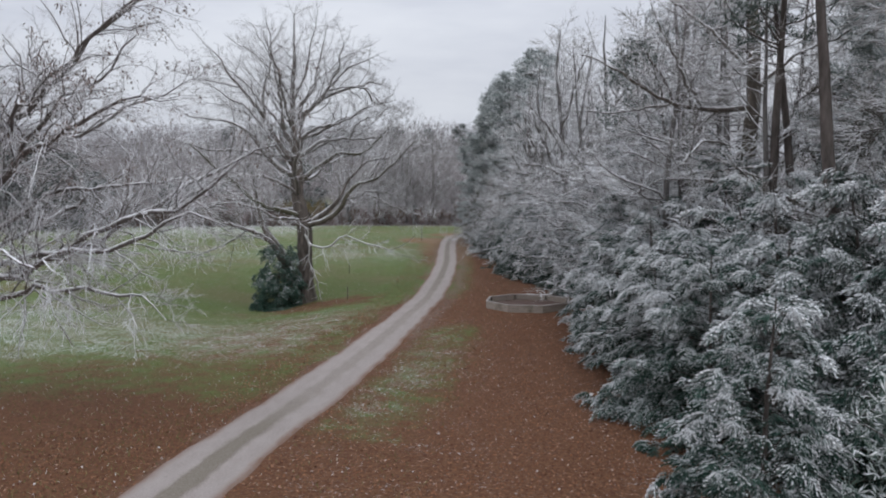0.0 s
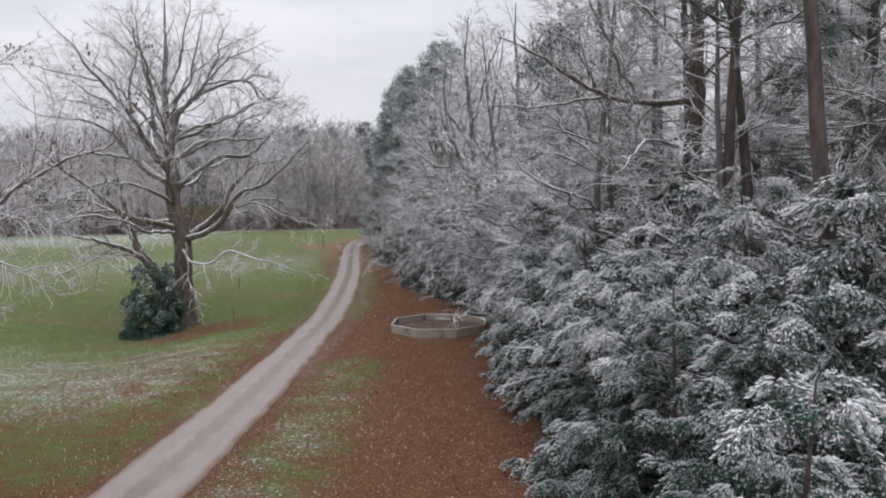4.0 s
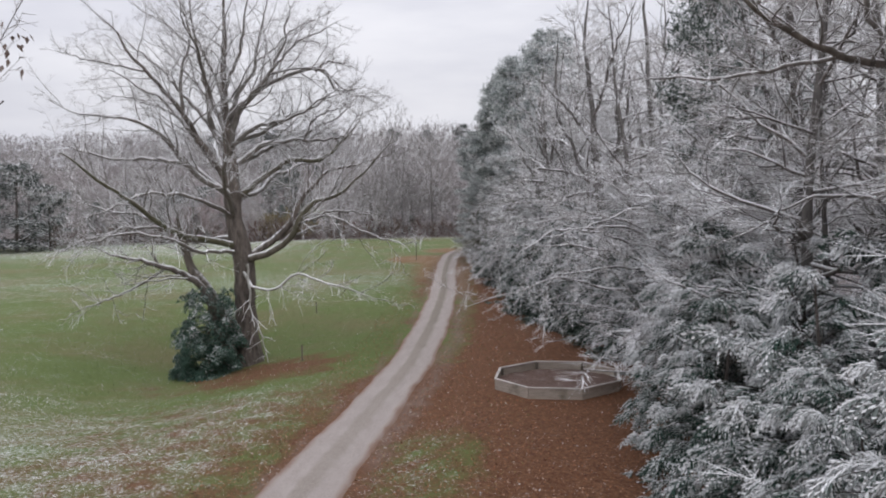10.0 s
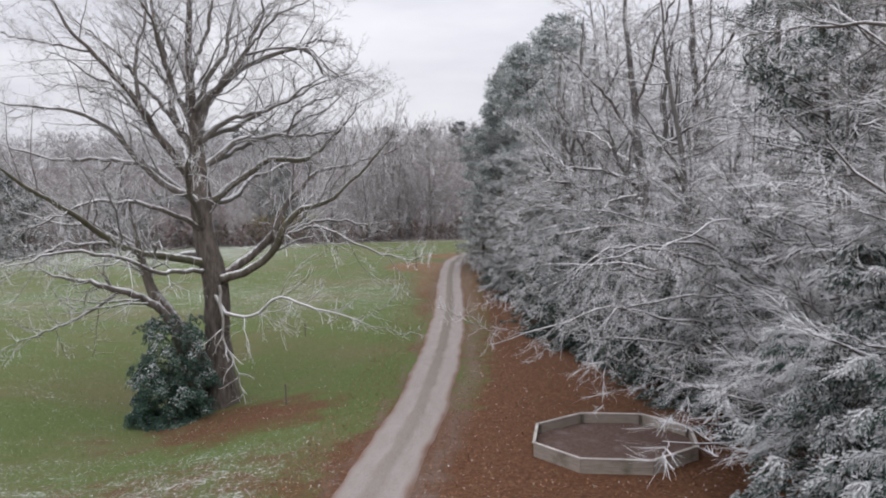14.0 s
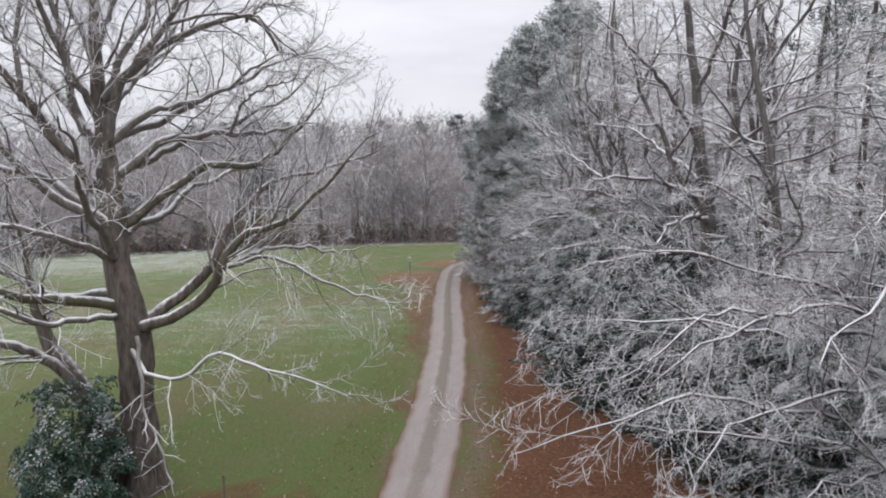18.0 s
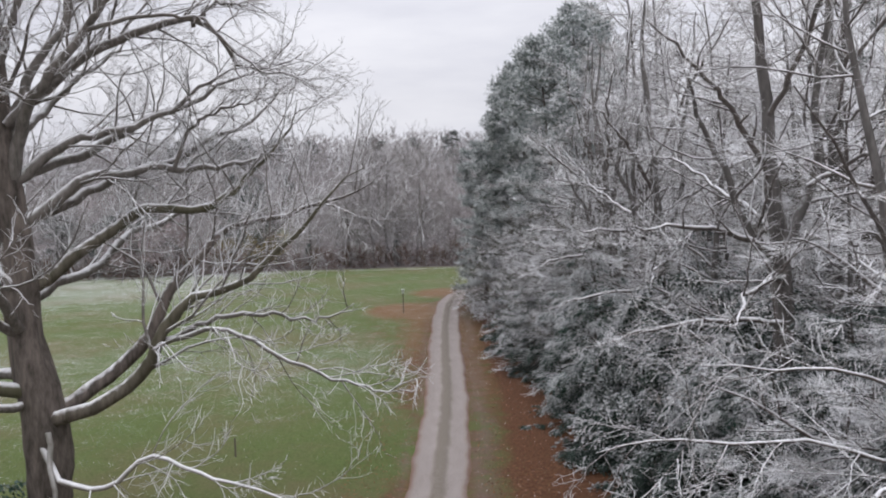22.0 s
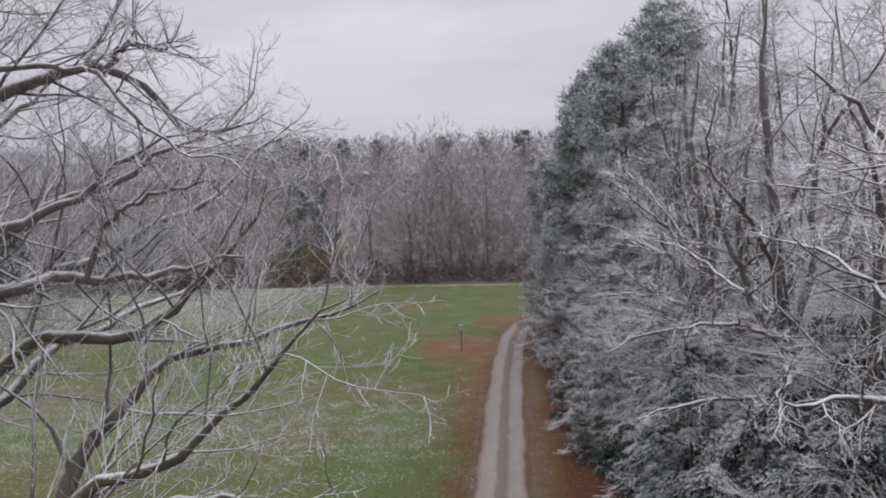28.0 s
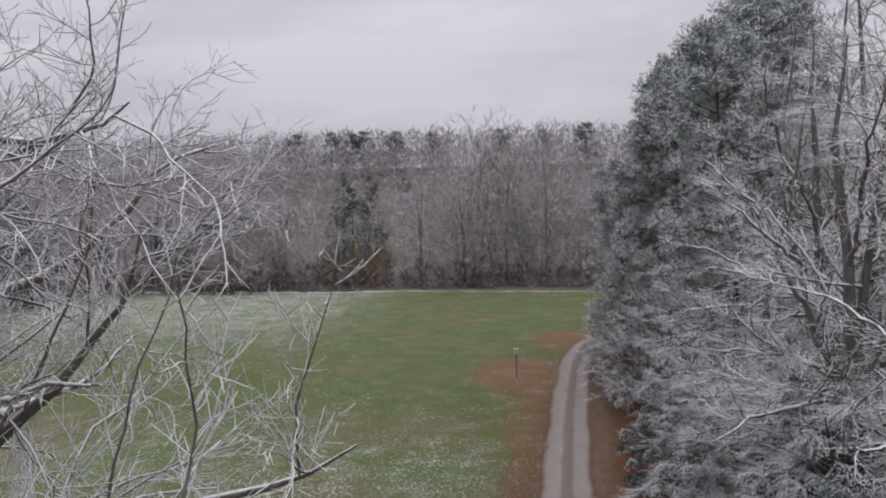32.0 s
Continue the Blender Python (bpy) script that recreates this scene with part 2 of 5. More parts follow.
def lane_material():
    m, n, l, b = material("gravel_lane", 0.95)
    a = n.new("ShaderNodeAttribute")
    a.attribute_name = "across"
    u = calc(n, l, "ABSOLUTE", a.outputs["Fac"])
    a2 = n.new("ShaderNodeAttribute")
    a2.attribute_name = "along"
    fine = noise_node(n, l, 14.0, 5, 0.75)
    mid = noise_node(n, l, 1.6, 4, 0.6, (1, 0.35, 1))
    gravel = ramp(n, l, fine, [(0.25, (0.21, 0.18, 0.165)), (0.75, (0.38, 0.335, 0.31))])
    gravel = mixed(n, l, calc(n, l, "MULTIPLY", spread(n, l, mid, 0.3, 0.8), 0.5), gravel, (0.38, 0.34, 0.32))
    middle = ramp(n, l, fine, [(0.25, (0.12, 0.10, 0.08)), (0.75, (0.26, 0.23, 0.19))])
    w = calc(n, l, "ADD", u, calc(n, l, "MULTIPLY", calc(n, l, "SUBTRACT", mid, 0.5), 0.35))
    k = calc(n, l, "SUBTRACT", 1.0, spread(n, l, w, 0.12, 0.34))
    c = mixed(n, l, calc(n, l, "MULTIPLY", k, a2.outputs["Fac"]), gravel, middle)
    edge = ramp(n, l, fine, [(0.3, (0.12, 0.066, 0.045)), (0.7, (0.235, 0.155, 0.115))])
    rag = calc(n, l, "ADD", w, calc(n, l, "MULTIPLY", calc(n, l, "SUBTRACT", fine, 0.5), 0.5))
    c = mixed(n, l, spread(n, l, rag, 0.72, 1.02), c, edge)
    l.new(c, b.inputs["Base Color"])
    bumped(n, l, b, fine, 0.6, 0.03)
    return m


def board_material(name, dark, light):
    m, n, l, b = material(name, 0.85)
    grain = noise_node(n, l, 5.0, 5, 0.7, (0.4, 0.4, 6))
    stain = noise_node(n, l, 1.4, 3)
    c = ramp(n, l, grain, [(0.25, dark), (0.75, light)])
    c = mixed(n, l, spread(n, l, stain, 0.5, 0.8), c, (dark[0] * 0.7, dark[1] * 0.75, dark[2] * 0.7))
    l.new(c, b.inputs["Base Color"])
    bumped(n, l, b, grain, 0.4, 0.01)
    return m


GROUND = ground_material()
LANE = lane_material()
BOARD = board_material("weathered_board", (0.24, 0.20, 0.165), (0.44, 0.385, 0.33))
CAP = board_material("frosted_cap_board", (0.40, 0.37, 0.34), (0.64, 0.60, 0.57))
POST = board_material("post_wood", (0.10, 0.08, 0.065), (0.22, 0.19, 0.16))


def soil_material():
    m, n, l, b = material("bed_soil", 0.95)
    f = noise_node(n, l, 8, 5, 0.7)
    c = ramp(n, l, f, [(0.25, (0.06, 0.035, 0.027)), (0.75, (0.17, 0.115, 0.095))])
    s = noise_node(n, l, 1.3, 4)
    c = mixed(n, l, spread(n, l, s, 0.5, 0.8), c, (0.18, 0.14, 0.13))
    l.new(c, b.inputs["Base Color"])
    bumped(n, l, b, f, 0.6, 0.04)
    return m


SOIL = soil_material()
PALE = board_material("pale_paint", (0.30, 0.33, 0.27), (0.48, 0.52, 0.44))


# ---- mesh tools ----
def mesh_np(name, verts, faces, mat, smooth=True, attrs=None):
    """A mesh from arrays: verts (n,3), faces (m,k)."""
    me = bpy.data.meshes.new(name)
    verts, faces = np.asarray(verts, np.float32), np.asarray(faces, np.int32)
    k = faces.shape[1]
    me.vertices.add(len(verts))
    me.vertices.foreach_set("co", verts.ravel())
    me.loops.add(faces.size)
    me.loops.foreach_set("vertex_index", faces.ravel())
    me.polygons.add(len(faces))
    me.polygons.foreach_set("loop_start", np.arange(0, faces.size, k, dtype=np.int32))
    me.polygons.foreach_set("use_smooth", np.full(len(faces), smooth))
    me.update(calc_edges=True)
    for key, v in (attrs or {}).items():
        me.attributes.new(key, "FLOAT", "POINT").data.foreach_set("value", np.asarray(v, np.float32))
    me.materials.append(mat)
    return me


def part_np(name, vf, mat, parent, label="", smooth=True):
    ob = new(name, mesh_np(name, *vf, mat, smooth))
    ob.parent = parent
    if label:
        tagged(ob, label)
    return ob


def part(name, bm, mat, parent, label="", smooth=False):
    me = bpy.data.meshes.new(name)
    bm.to_mesh(me)
    bm.free()
    me.materials.append(mat)
    for p in me.polygons:
        p.use_smooth = smooth
    ob = new(name, me)
    ob.parent = parent
    if label:
        tagged(ob, label)
    return ob


def box_bm(size, at=(0, 0, 0), bevel=0.01, turn=0.0, bm=None):
    b2 = bmesh.new()
    bmesh.ops.create_cube(b2, size=1, matrix=Matrix.Translation(at) @ Matrix.Rotation(turn, 4, "Z") @ Matrix.Diagonal((*size, 1)))
    if bevel:
        bmesh.ops.bevel(b2, geom=list(b2.edges), offset=bevel, segments=2, affect="EDGES")
    if bm is None:
        return b2
    tmp = bpy.data.meshes.new("tmp")
    b2.to_mesh(tmp)
    b2.free()
    bm.from_mesh(tmp)
    bpy.data.meshes.remove(tmp)
    return bm


def joined(groups):
    vs, fs, at = [], [], 0
    for v, f in groups:
        vs.append(v)
        fs.append(f + at)
        at += len(v)
    return np.concatenate(vs), np.concatenate(fs)


def unit(v):
    return v / np.maximum(np.linalg.norm(v, axis=-1, keepdims=True), 1e-9)


def tubes(pts, rad, sides):
    """Tubes along polylines pts (n,k,3) with radii rad (n,k)."""
    n, k, _ = pts.shape
    d = np.empty_like(pts)
    d[:, 1:-1] = pts[:, 2:] - pts[:, :-2]
    d[:, 0], d[:, -1] = pts[:, 1] - pts[:, 0], pts[:, -1] - pts[:, -2]
    d = unit(d)
    mean = unit(pts[:, -1] - pts[:, 0])[:, None, :]
    helper = np.where(np.abs(mean[..., 2:3]) > 0.8, np.array([1.0, 0.03, 0]), np.array([0, 0.03, 1.0]))
    a = unit(np.cross(d, np.broadcast_to(helper, d.shape)))
    b = np.cross(a, d)
    ang = np.arange(sides) * 2 * np.pi / sides + np.pi / 6
    ring = a[:, :, None, :] * np.cos(ang)[None, None, :, None] + b[:, :, None, :] * np.sin(ang)[None, None, :, None]
    v = pts[:, :, None, :] + ring * rad[:, :, None, None]
    base = (np.arange(n) * k * sides)[:, None, None] + (np.arange(k - 1) * sides)[None, :, None]
    j = np.arange(sides)[None, None, :]
    j2 = (np.arange(sides) + 1)[None, None, :] % sides
    f = np.stack([base + j, base + j2, base + sides + j2, base + sides + j], -1)
    return v.reshape(-1, 3), f.reshape(-1, 4)


def knobbly(vf, k, sides, seed, amount=0.07):
    """Roughens one tube's rings into buttresses and burrs."""
    v, f = vf
    r = v.reshape(k, sides, 3)
    c = r.mean(1, keepdims=True)
    a = np.arange(sides)[None, :] * 2 * np.pi / sides
    z = c[:, :, 2]
    rng = np.random.default_rng(seed)
    g = 1 + amount * (np.sin(3 * a + z * 0.9) + 0.8 * np.sin(5 * a - z * 1.7 + 1) + 0.6 * np.sin(2 * a + z * 2.6)) + rng.normal(0, amount * 0.35, (k, sides))
    return (c + (r - c) * g[..., None]).reshape(-1, 3), f


def lines(rng, p0, d0, length, k, wander, lift):
    """Wandering polylines from p0 along d0; lift bends them up, droop is negative."""
    n = len(p0)
    pts = np.empty((n, k + 1, 3))
    pts[:, 0] = p0
    d = unit(d0)
    for i in range(k):
        d = unit(d + rng.normal(0, wander, (n, 3)) + np.array([0, 0, 1.0]) * np.reshape(lift, (-1, 1)) / k)
        pts[:, i + 1] = pts[:, i] + d * (length / k)[:, None]
    return pts


def sprout(rng, pts, rad, length, per, f0, f1, angle, ratio, rratio, flat=0.0, taper=0.55):
    """Children that leave the polylines: starts, ways, lengths and radii."""
    n, k, _ = pts.shape
    f = np.clip(f0 + (f1 - f0) * (np.arange(per)[None, :] + rng.uniform(0, 1, (n, per))) / per, 0, 0.999)
    i = np.minimum((f * (k - 1)).astype(int), k - 2)
    u = f * (k - 1) - i
    row = np.arange(n)[:, None]
    a, b = pts[row, i], pts[row, i + 1]
    p = a + (b - a) * u[..., None]
    d = unit(b - a)
    r = rad[row, i] * (1 - u) + rad[row, i + 1] * u
    side = rng.normal(0, 1, (n, per, 3))
    side[..., 2] *= 1 - flat
    side = unit(side - d * (side * d).sum(-1, keepdims=True))
    ang = np.radians(angle) * rng.uniform(0.65, 1.35, (n, per))
    way = d * np.cos(ang)[..., None] + side * np.sin(ang)[..., None]
    ln = length[:, None] * ratio * rng.uniform(0.55, 1.25, (n, per)) * (1 - taper * f)
    return p.reshape(-1, 3), way.reshape(-1, 3), ln.reshape(-1), (r * rratio).reshape(-1)


def tapered(r, k, end=0.25):
    return r[:, None] * np.linspace(1, end, k)[None, :]


def branches(rng, pts, rad, length, levels):
    """Finer and finer levels of twigs on given limbs; returns tube groups, coarse to fine."""
    out = []
    for lv in levels:
        p, d, ln, r = sprout(rng, pts, rad, length, lv["per"], lv.get("f0", 0.2), lv.get("f1", 1), lv["angle"], lv["ratio"], lv.get("rr", 0.6), lv.get("flat", 0), lv.get("taper", 0.55))
        ln = np.minimum(ln, lv.get("most", 99.0))
        keep = ln > lv.get("min", 0.15)
        p, d, ln, r = p[keep], d[keep], ln[keep], np.maximum(r[keep], lv.get("rmin", 0.006))
        pts = lines(rng, p, d, ln, lv["k"], lv.get("wander", 0.2), lv.get("lift", 0.2))
        rad = tapered(r, lv["k"] + 1, lv.get("end", 0.4))
        length = ln
        out.append((pts, rad, lv.get("sides", 3)))
    return out


def smooth_line(ctrl, k, rng, rough):
    """A curve through control points (x, y, z, r), sampled k times."""
    c = np.array(ctrl, float)
    seg = np.concatenate([[0], np.cumsum(np.linalg.norm(np.diff(c[:, :3], axis=0), axis=1))])
    t = np.linspace(0, seg[-1], k)
    full = []
    for j in range(4):
        m = np.gradient(c[:, j], seg)
        i = np.clip(np.searchsorted(seg, t, side="right") - 1, 0, len(seg) - 2)
        h = seg[i + 1] - seg[i]
        u = (t - seg[i]) / h
        full.append((2 * u**3 - 3 * u**2 + 1) * c[i, j] + (u**3 - 2 * u**2 + u) * h * m[i] + (-2 * u**3 + 3 * u**2) * c[i + 1, j] + (u**3 - u**2) * h * m[i + 1])
    p = np.stack(full[:3], -1)
    ph = rng.uniform(0, 6.28, (3, 2))
    sway = np.minimum(t, 4.0)[:, None] * 0.6 * rough
    p = p + sway * (np.sin(t[:, None] * 0.95 + ph[:, 0]) + 0.5 * np.sin(t[:, None] * 2.1 + ph[:, 1]))
    jit = rng.normal(0, rough, p.shape)
    jit[0] = 0
    return p + jit, np.maximum(full[3], 0.01)


# ---- terrain ----
LANE_C = [(-22, -60), (-15.5, -20), (-11.5, 5), (-7.55, 23), (-6.95, 27), (-5.45, 34.5), (-3.44, 47), (-2.28, 55.5), (-1.26, 63.5), (-0.5, 73), (-0.1, 80), (0.35, 92), (0.55, 110), (0.9, 124), (1.35, 132), (2.6, 139), (5.6, 145), (12, 151), (24, 157), (45, 162)]
LC = np.array(LANE_C, float)


def lane_x(y):
    return np.interp(y, LC[:, 1], LC[:, 0])


def smoothstep(a, b, v):
    u = np.clip((v - a) / (b - a), 0, 1)
    return u * u * (3 - 2 * u)


def wave(x, y, s, seed):
    return (np.sin(x / s + seed) * np.cos(y / (s * 1.3) + seed * 2) + 0.6 * np.sin(x / s * 2.3 + y / s * 1.7 + seed * 3) + 0.4 * np.cos(y / s * 3.1 - x / s * 1.1 + seed)) / 2.0


def height(x, y):
    x, y = np.asarray(x, float), np.asarray(y, float)
    sy = np.where(y < 69, 17.0, 12.0)
    h = -1.75 * np.exp(-((x + 15.5) / 7.5) ** 2 - ((y - 69) / sy) ** 2)
    off = np.abs(x - lane_x(y))
    h = h + 0.10 * wave(x, y, 7, 1.0) * smoothstep(1.5, 6, off)
    h = h + 0.38 * smoothstep(2.2, 4.6, x - lane_x(y)) * smoothstep(40, 50, y) * smoothstep(76, 66, y)
    h = h - 0.5 * smoothstep(130, 175, y) * smoothstep(2, 8, off)
    h = h + 3.0 * smoothstep(182, 215, y) + 15.5 * smoothstep(205, 310, y)
    return h


def axis(lo, hi, step, far_lo, far_hi):
    mid = list(np.arange(lo, hi + step / 2, step))
    a, d = [], step
    v = lo
    while v > far_lo:
        d *= 1.18
        v -= d
        a.append(v)
    b, d, v = [], step, hi
    while v < far_hi:
        d *= 1.18
        v += d
        b.append(v)
    return np.array(a[::-1] + mid + b)


gx, gy = axis(-40, 16, 0.6, -2500, 2500), axis(14, 182, 0.6, -2500, 3000)
X, Y = np.meshgrid(gx, gy)
Z = height(X, Y)
Z = np.where(np.abs(X - lane_x(Y)) < 1.0, Z - 0.06, Z)
off = X - lane_x(Y)
edge_x = np.interp(Y, [0, 30, 48, 60, 68, 85, 95, 125, 150], [7, 6.5, 6.5, 9, 6.5, 4.6, 4.0, 4.5, 9])
leaf = smoothstep(-3.2, -0.6, off - 0.9 * wave(X, Y, 3, 4))
olive = np.exp(-((off - 3.7) / 2.4) ** 2) * smoothstep(22, 30, Y) * smoothstep(54, 47, Y) + 0.7 * smoothstep(60, 66, Y) * smoothstep(3.6, 2.6, off)
bare = np.exp(-((off - 2.3 - 0.5 * wave(X, Y, 4, 9)) / 1.5) ** 2) * smoothstep(40, 60, Y)
leaf = leaf * (1 - 0.15 * bare)
leaf = leaf * (1 - 0.62 * olive * (1 + 0.3 * wave(X, Y, 2.2, 5)))
leaf = np.maximum(leaf, 0.95 * smoothstep(40, 27, Y + (off + 4) * 0.4 + 3 * wave(X, Y, 6, 2)))
leaf = np.maximum(leaf, 0.5 * smoothstep(66, 56, Y + 1.5 * wave(X, Y, 5, 8)) * smoothstep(-24, -7, off))
leaf = np.maximum(leaf, 0.5 * smoothstep(50, 40, Y + 1.5 * wave(X, Y, 5, 8)) * smoothstep(-26, -12, off))
leaf = np.maximum(leaf, 0.72 * smoothstep(4.2, 0.6, np.hypot((X + 9.8) * 0.48, (Y - 65.8) * 0.6) + 0.9 * wave(X, Y, 1.6, 3)))
leaf = np.maximum(leaf, 0.62 * smoothstep(-4.6, -1.5, off - 0.8 * wave(X, Y, 4, 6)) * smoothstep(82, 95, Y) * smoothstep(140, 128, Y))
leaf = np.maximum(leaf, 0.33 * np.exp(-((off + 5) / 5.5) ** 2 - ((Y - 116) / 11) ** 2))
leaf = np.maximum(leaf, 0.2 * smoothstep(84, 100, Y) * smoothstep(172, 150, Y) * smoothstep(-45, -25, X) * smoothstep(-2, -5, off))
leaf = np.where((off < -0.6) & (Y < 84), leaf * smoothstep(150, 70, Y) ** 0.5, leaf)
wood = np.maximum(smoothstep(178, 180, Y), smoothstep(4, 9, X - edge_x))
snow = 0.13 + 0.14 * smoothstep(75, 100, Y) + 0.30 * smoothstep(-2.2, -5, off) * smoothstep(36, 46, Y) * smoothstep(66, 56, Y)
snow = snow + 0.08 * smoothstep(-8, -22, off) * smoothstep(95, 60, Y) + 0.16 * np.exp(-((Y - 104) / 9) ** 2) * smoothstep(-2, -6, off)
snow = snow + 0.33 * smoothstep(120, 155, Y) * smoothstep(-14, -34, X)
snow = snow - 0.25 * smoothstep(0.5, 3, off) * smoothstep(40, 60, Y) - 0.45 * np.exp(-((X + 8) / 8) ** 2 - ((Y - 76) / 9) ** 2)
snow = snow + 0.26 * np.exp(-((off - 3.4) / 1.8) ** 2) * smoothstep(56, 50, Y) * smoothstep(26, 34, Y) - 0.22 * smoothstep(45, 38, Y) * smoothstep(-1, -3, off)
snow = np.where(Y > 178.5, -0.15, snow + 0.35 * np.exp(-((Y - 177) / 0.9) ** 2))
bank = np.exp(-((X + 34) / 6.5) ** 2 - ((Y - 218) / 7.0) ** 2)
slope = np.exp(-((X + 33) / 8.0) ** 2 - ((Y - 205) / 5.0) ** 2)
wood = np.clip(wood - 1.3 * bank - 0.45 * slope, 0, 1)
leaf = np.where(Y > 190, np.clip(1.2 * slope - bank, 0, 1), leaf)
snow = snow + 0.75 * bank
dirt = 0.8 * bank + 0.9 * np.exp(-((X + 3.2) / 4.0) ** 2 - ((Y - 128) / 4.5) ** 2) + 0.4 * np.exp(-((off + 2.2) / 1.2) ** 2) * smoothstep(70, 90, Y) * smoothstep(134, 122, Y) + 0.42 * np.exp(-((off + 4.5) / 3.4) ** 2) * smoothstep(96, 112, Y) * smoothstep(138, 126, Y) + 1.0 * np.exp(-((X - 0.2) / 3.6) ** 2 - ((Y - 141) / 5.5) ** 2)
dirt = dirt + 0.6 * np.exp(-((X - 2.4) / 1.6) ** 2) * smoothstep(80, 95, Y) * smoothstep(130, 115, Y)
worn = 0.55 * np.exp(-((off - 1.8 - 0.4 * wave(X, Y, 4, 9)) / 0.75) ** 2) * smoothstep(36, 52, Y) + 0.45 * np.exp(-((off + 1.5) / 0.4) ** 2)
ny, nx = X.shape
idx = np.arange(nx * ny).reshape(ny, nx)
gf = np.stack([idx[:-1, :-1], idx[:-1, 1:], idx[1:, 1:], idx[1:, :-1]], -1).reshape(-1, 4)
ground = new("ground", mesh_np("ground", np.stack([X, Y, Z], -1).reshape(-1, 3), gf, GROUND, True, {"leaf": leaf.ravel(), "snow": snow.ravel(), "dirt": dirt.ravel(), "worn": worn.ravel(), "wood": wood.ravel()}))
tagged(ground, "green field dusted with snow and red-brown leaf litter", "ground", kind="structure")


def build_lane():
    rng = np.random.default_rng(3)
    cx, cr = smooth_line([(x, y, 0, 1) for x, y in LANE_C], 620, rng, 0.0)
    t = np.gradient(cx[:, :2], axis=0)
    t = t / np.linalg.norm(t, axis=1, keepdims=True)
    nrm = np.stack([t[:, 1], -t[:, 0]], -1)
    us = np.linspace(-1, 1, 21)
    s = np.arange(len(cx)) * 0.45
    wide = 1.48 - 0.24 * smoothstep(34, 62, cx[:, 1])
    w = wide + 0.05 * np.sin(s / 2.1) + 0.03 * np.sin(s / 0.9 + 1) + 0.02 * np.sin(s / 0.37)
    w2 = wide + 0.05 * np.sin(s / 1.7 + 2) + 0.03 * np.sin(s / 0.7 + 3) + 0.02 * np.sin(s / 0.41)
    half = np.where(us[None, :] < 0, w[:, None], w2[:, None])
    p = cx[:, None, :2] + nrm[:, None, :] * (us[None, :] * half)[..., None]
    z = height(p[..., 0], p[..., 1]) + 0.035 + 0.03 * np.cos(us * np.pi * 2)[None, :] - 0.09 * np.clip(np.abs(us) - 0.88, 0, 1)[None, :] / 0.12
    z = z + rng.normal(0, 0.006, z.shape)
    v = np.concatenate([p, z[..., None]], -1).reshape(-1, 3)
    n, k = len(cx), len(us)
    i = np.arange(n * k).reshape(n, k)
    f = np.stack([i[:-1, :-1], i[:-1, 1:], i[1:, 1:], i[1:, :-1]], -1).reshape(-1, 4)
    along = np.repeat(0.9 * smoothstep(36, 25, cx[:, 1]) + 0.42 + 0.5 * smoothstep(50, 85, cx[:, 1]), k)
    ob = new("road", mesh_np("road", v, f, LANE, True, {"across": np.tile(us, n), "along": along}))
    tagged(ob, "pale gravel farm lane with two worn wheel tracks", "road", kind="structure")


build_lane()


# ---- kinds of trees ----
def tree_root(name, at, label, category="tree", group=""):
    root = new(name)
    root.location = at
    root.empty_display_size = 0.5
    return tagged(root, label, category, group)


def stuff_part(name, vf, mat, parent, label=""):
    return tagged(part_np(name, vf, mat, parent, label), kind="stuff")


def scatter(tv, tf, pos, ways, size, rng, up_mix=0.0):
    """Copies of a small form at pos, its x along ways, joined into one array."""
    x = unit(ways)
    h = np.zeros_like(x)
    h[:, 2] = 1
    h = h + rng.normal(0, 0.25, h.shape)
    y = unit(np.cross(h, x))
    z = np.cross(x, y)
    m = np.stack([x, y, z], -1) * np.reshape(size, (-1, 1, 1))
    v = np.einsum("nij,tj->nti", m, tv) + pos[:, None, :]
    f = tf[None] + (np.arange(len(pos)) * len(tv))[:, None, None]
    return v.reshape(-1, 3), f.reshape(-1, tf.shape[1])


def needle_spray(rng, axes, pairs, droop, width):
    """A drooping tuft, about 1 long: a fan of axes with leaflets hanging to both sides."""
    qs, fr = [], []
    for a in np.linspace(-1.05, 1.05, axes):
        a = a + rng.normal(0, 0.15)
        ln = rng.uniform(0.65, 1.0) * (1.05 - 0.25 * abs(a))
        d, s = np.array([np.cos(a), np.sin(a), 0]), np.array([-np.sin(a), np.cos(a), 0])
        z0 = rng.uniform(-0.06, 0.12)
        for i in range(pairs):
            f = (i + 0.35 + rng.uniform(-0.2, 0.2)) / pairs
            ax = d * ln * f + np.array([0, 0, z0 + 0.22 * f - droop * f * f])
            for sg in (-1, 1):
                q = 0.24 * (1.15 - 0.6 * f) * rng.uniform(0.7, 1.25)
                hang = rng.uniform(0.8, 1.5) if i % 2 else rng.uniform(0.0, 0.3)
                tip = ax + d * q * rng.uniform(0.7, 1.1) + s * sg * q * rng.uniform(0.15, 0.5) + np.array([0, 0, -q * hang])
                m = ax * 0.42 + tip * 0.58
                w = (s * sg * -0.5 + d) * width * rng.uniform(0.7, 1.2) * 0.5
                qs.append([ax, m + w + np.array([0, 0, 0.02]), tip, m - w])
                fr.append((0.05 if i % 2 else 0.72) + 0.35 * (f - 0.5))
    v = np.array(qs).reshape(-1, 3)
    return v, np.arange(len(v)).reshape(-1, 4), np.repeat(fr, 4)


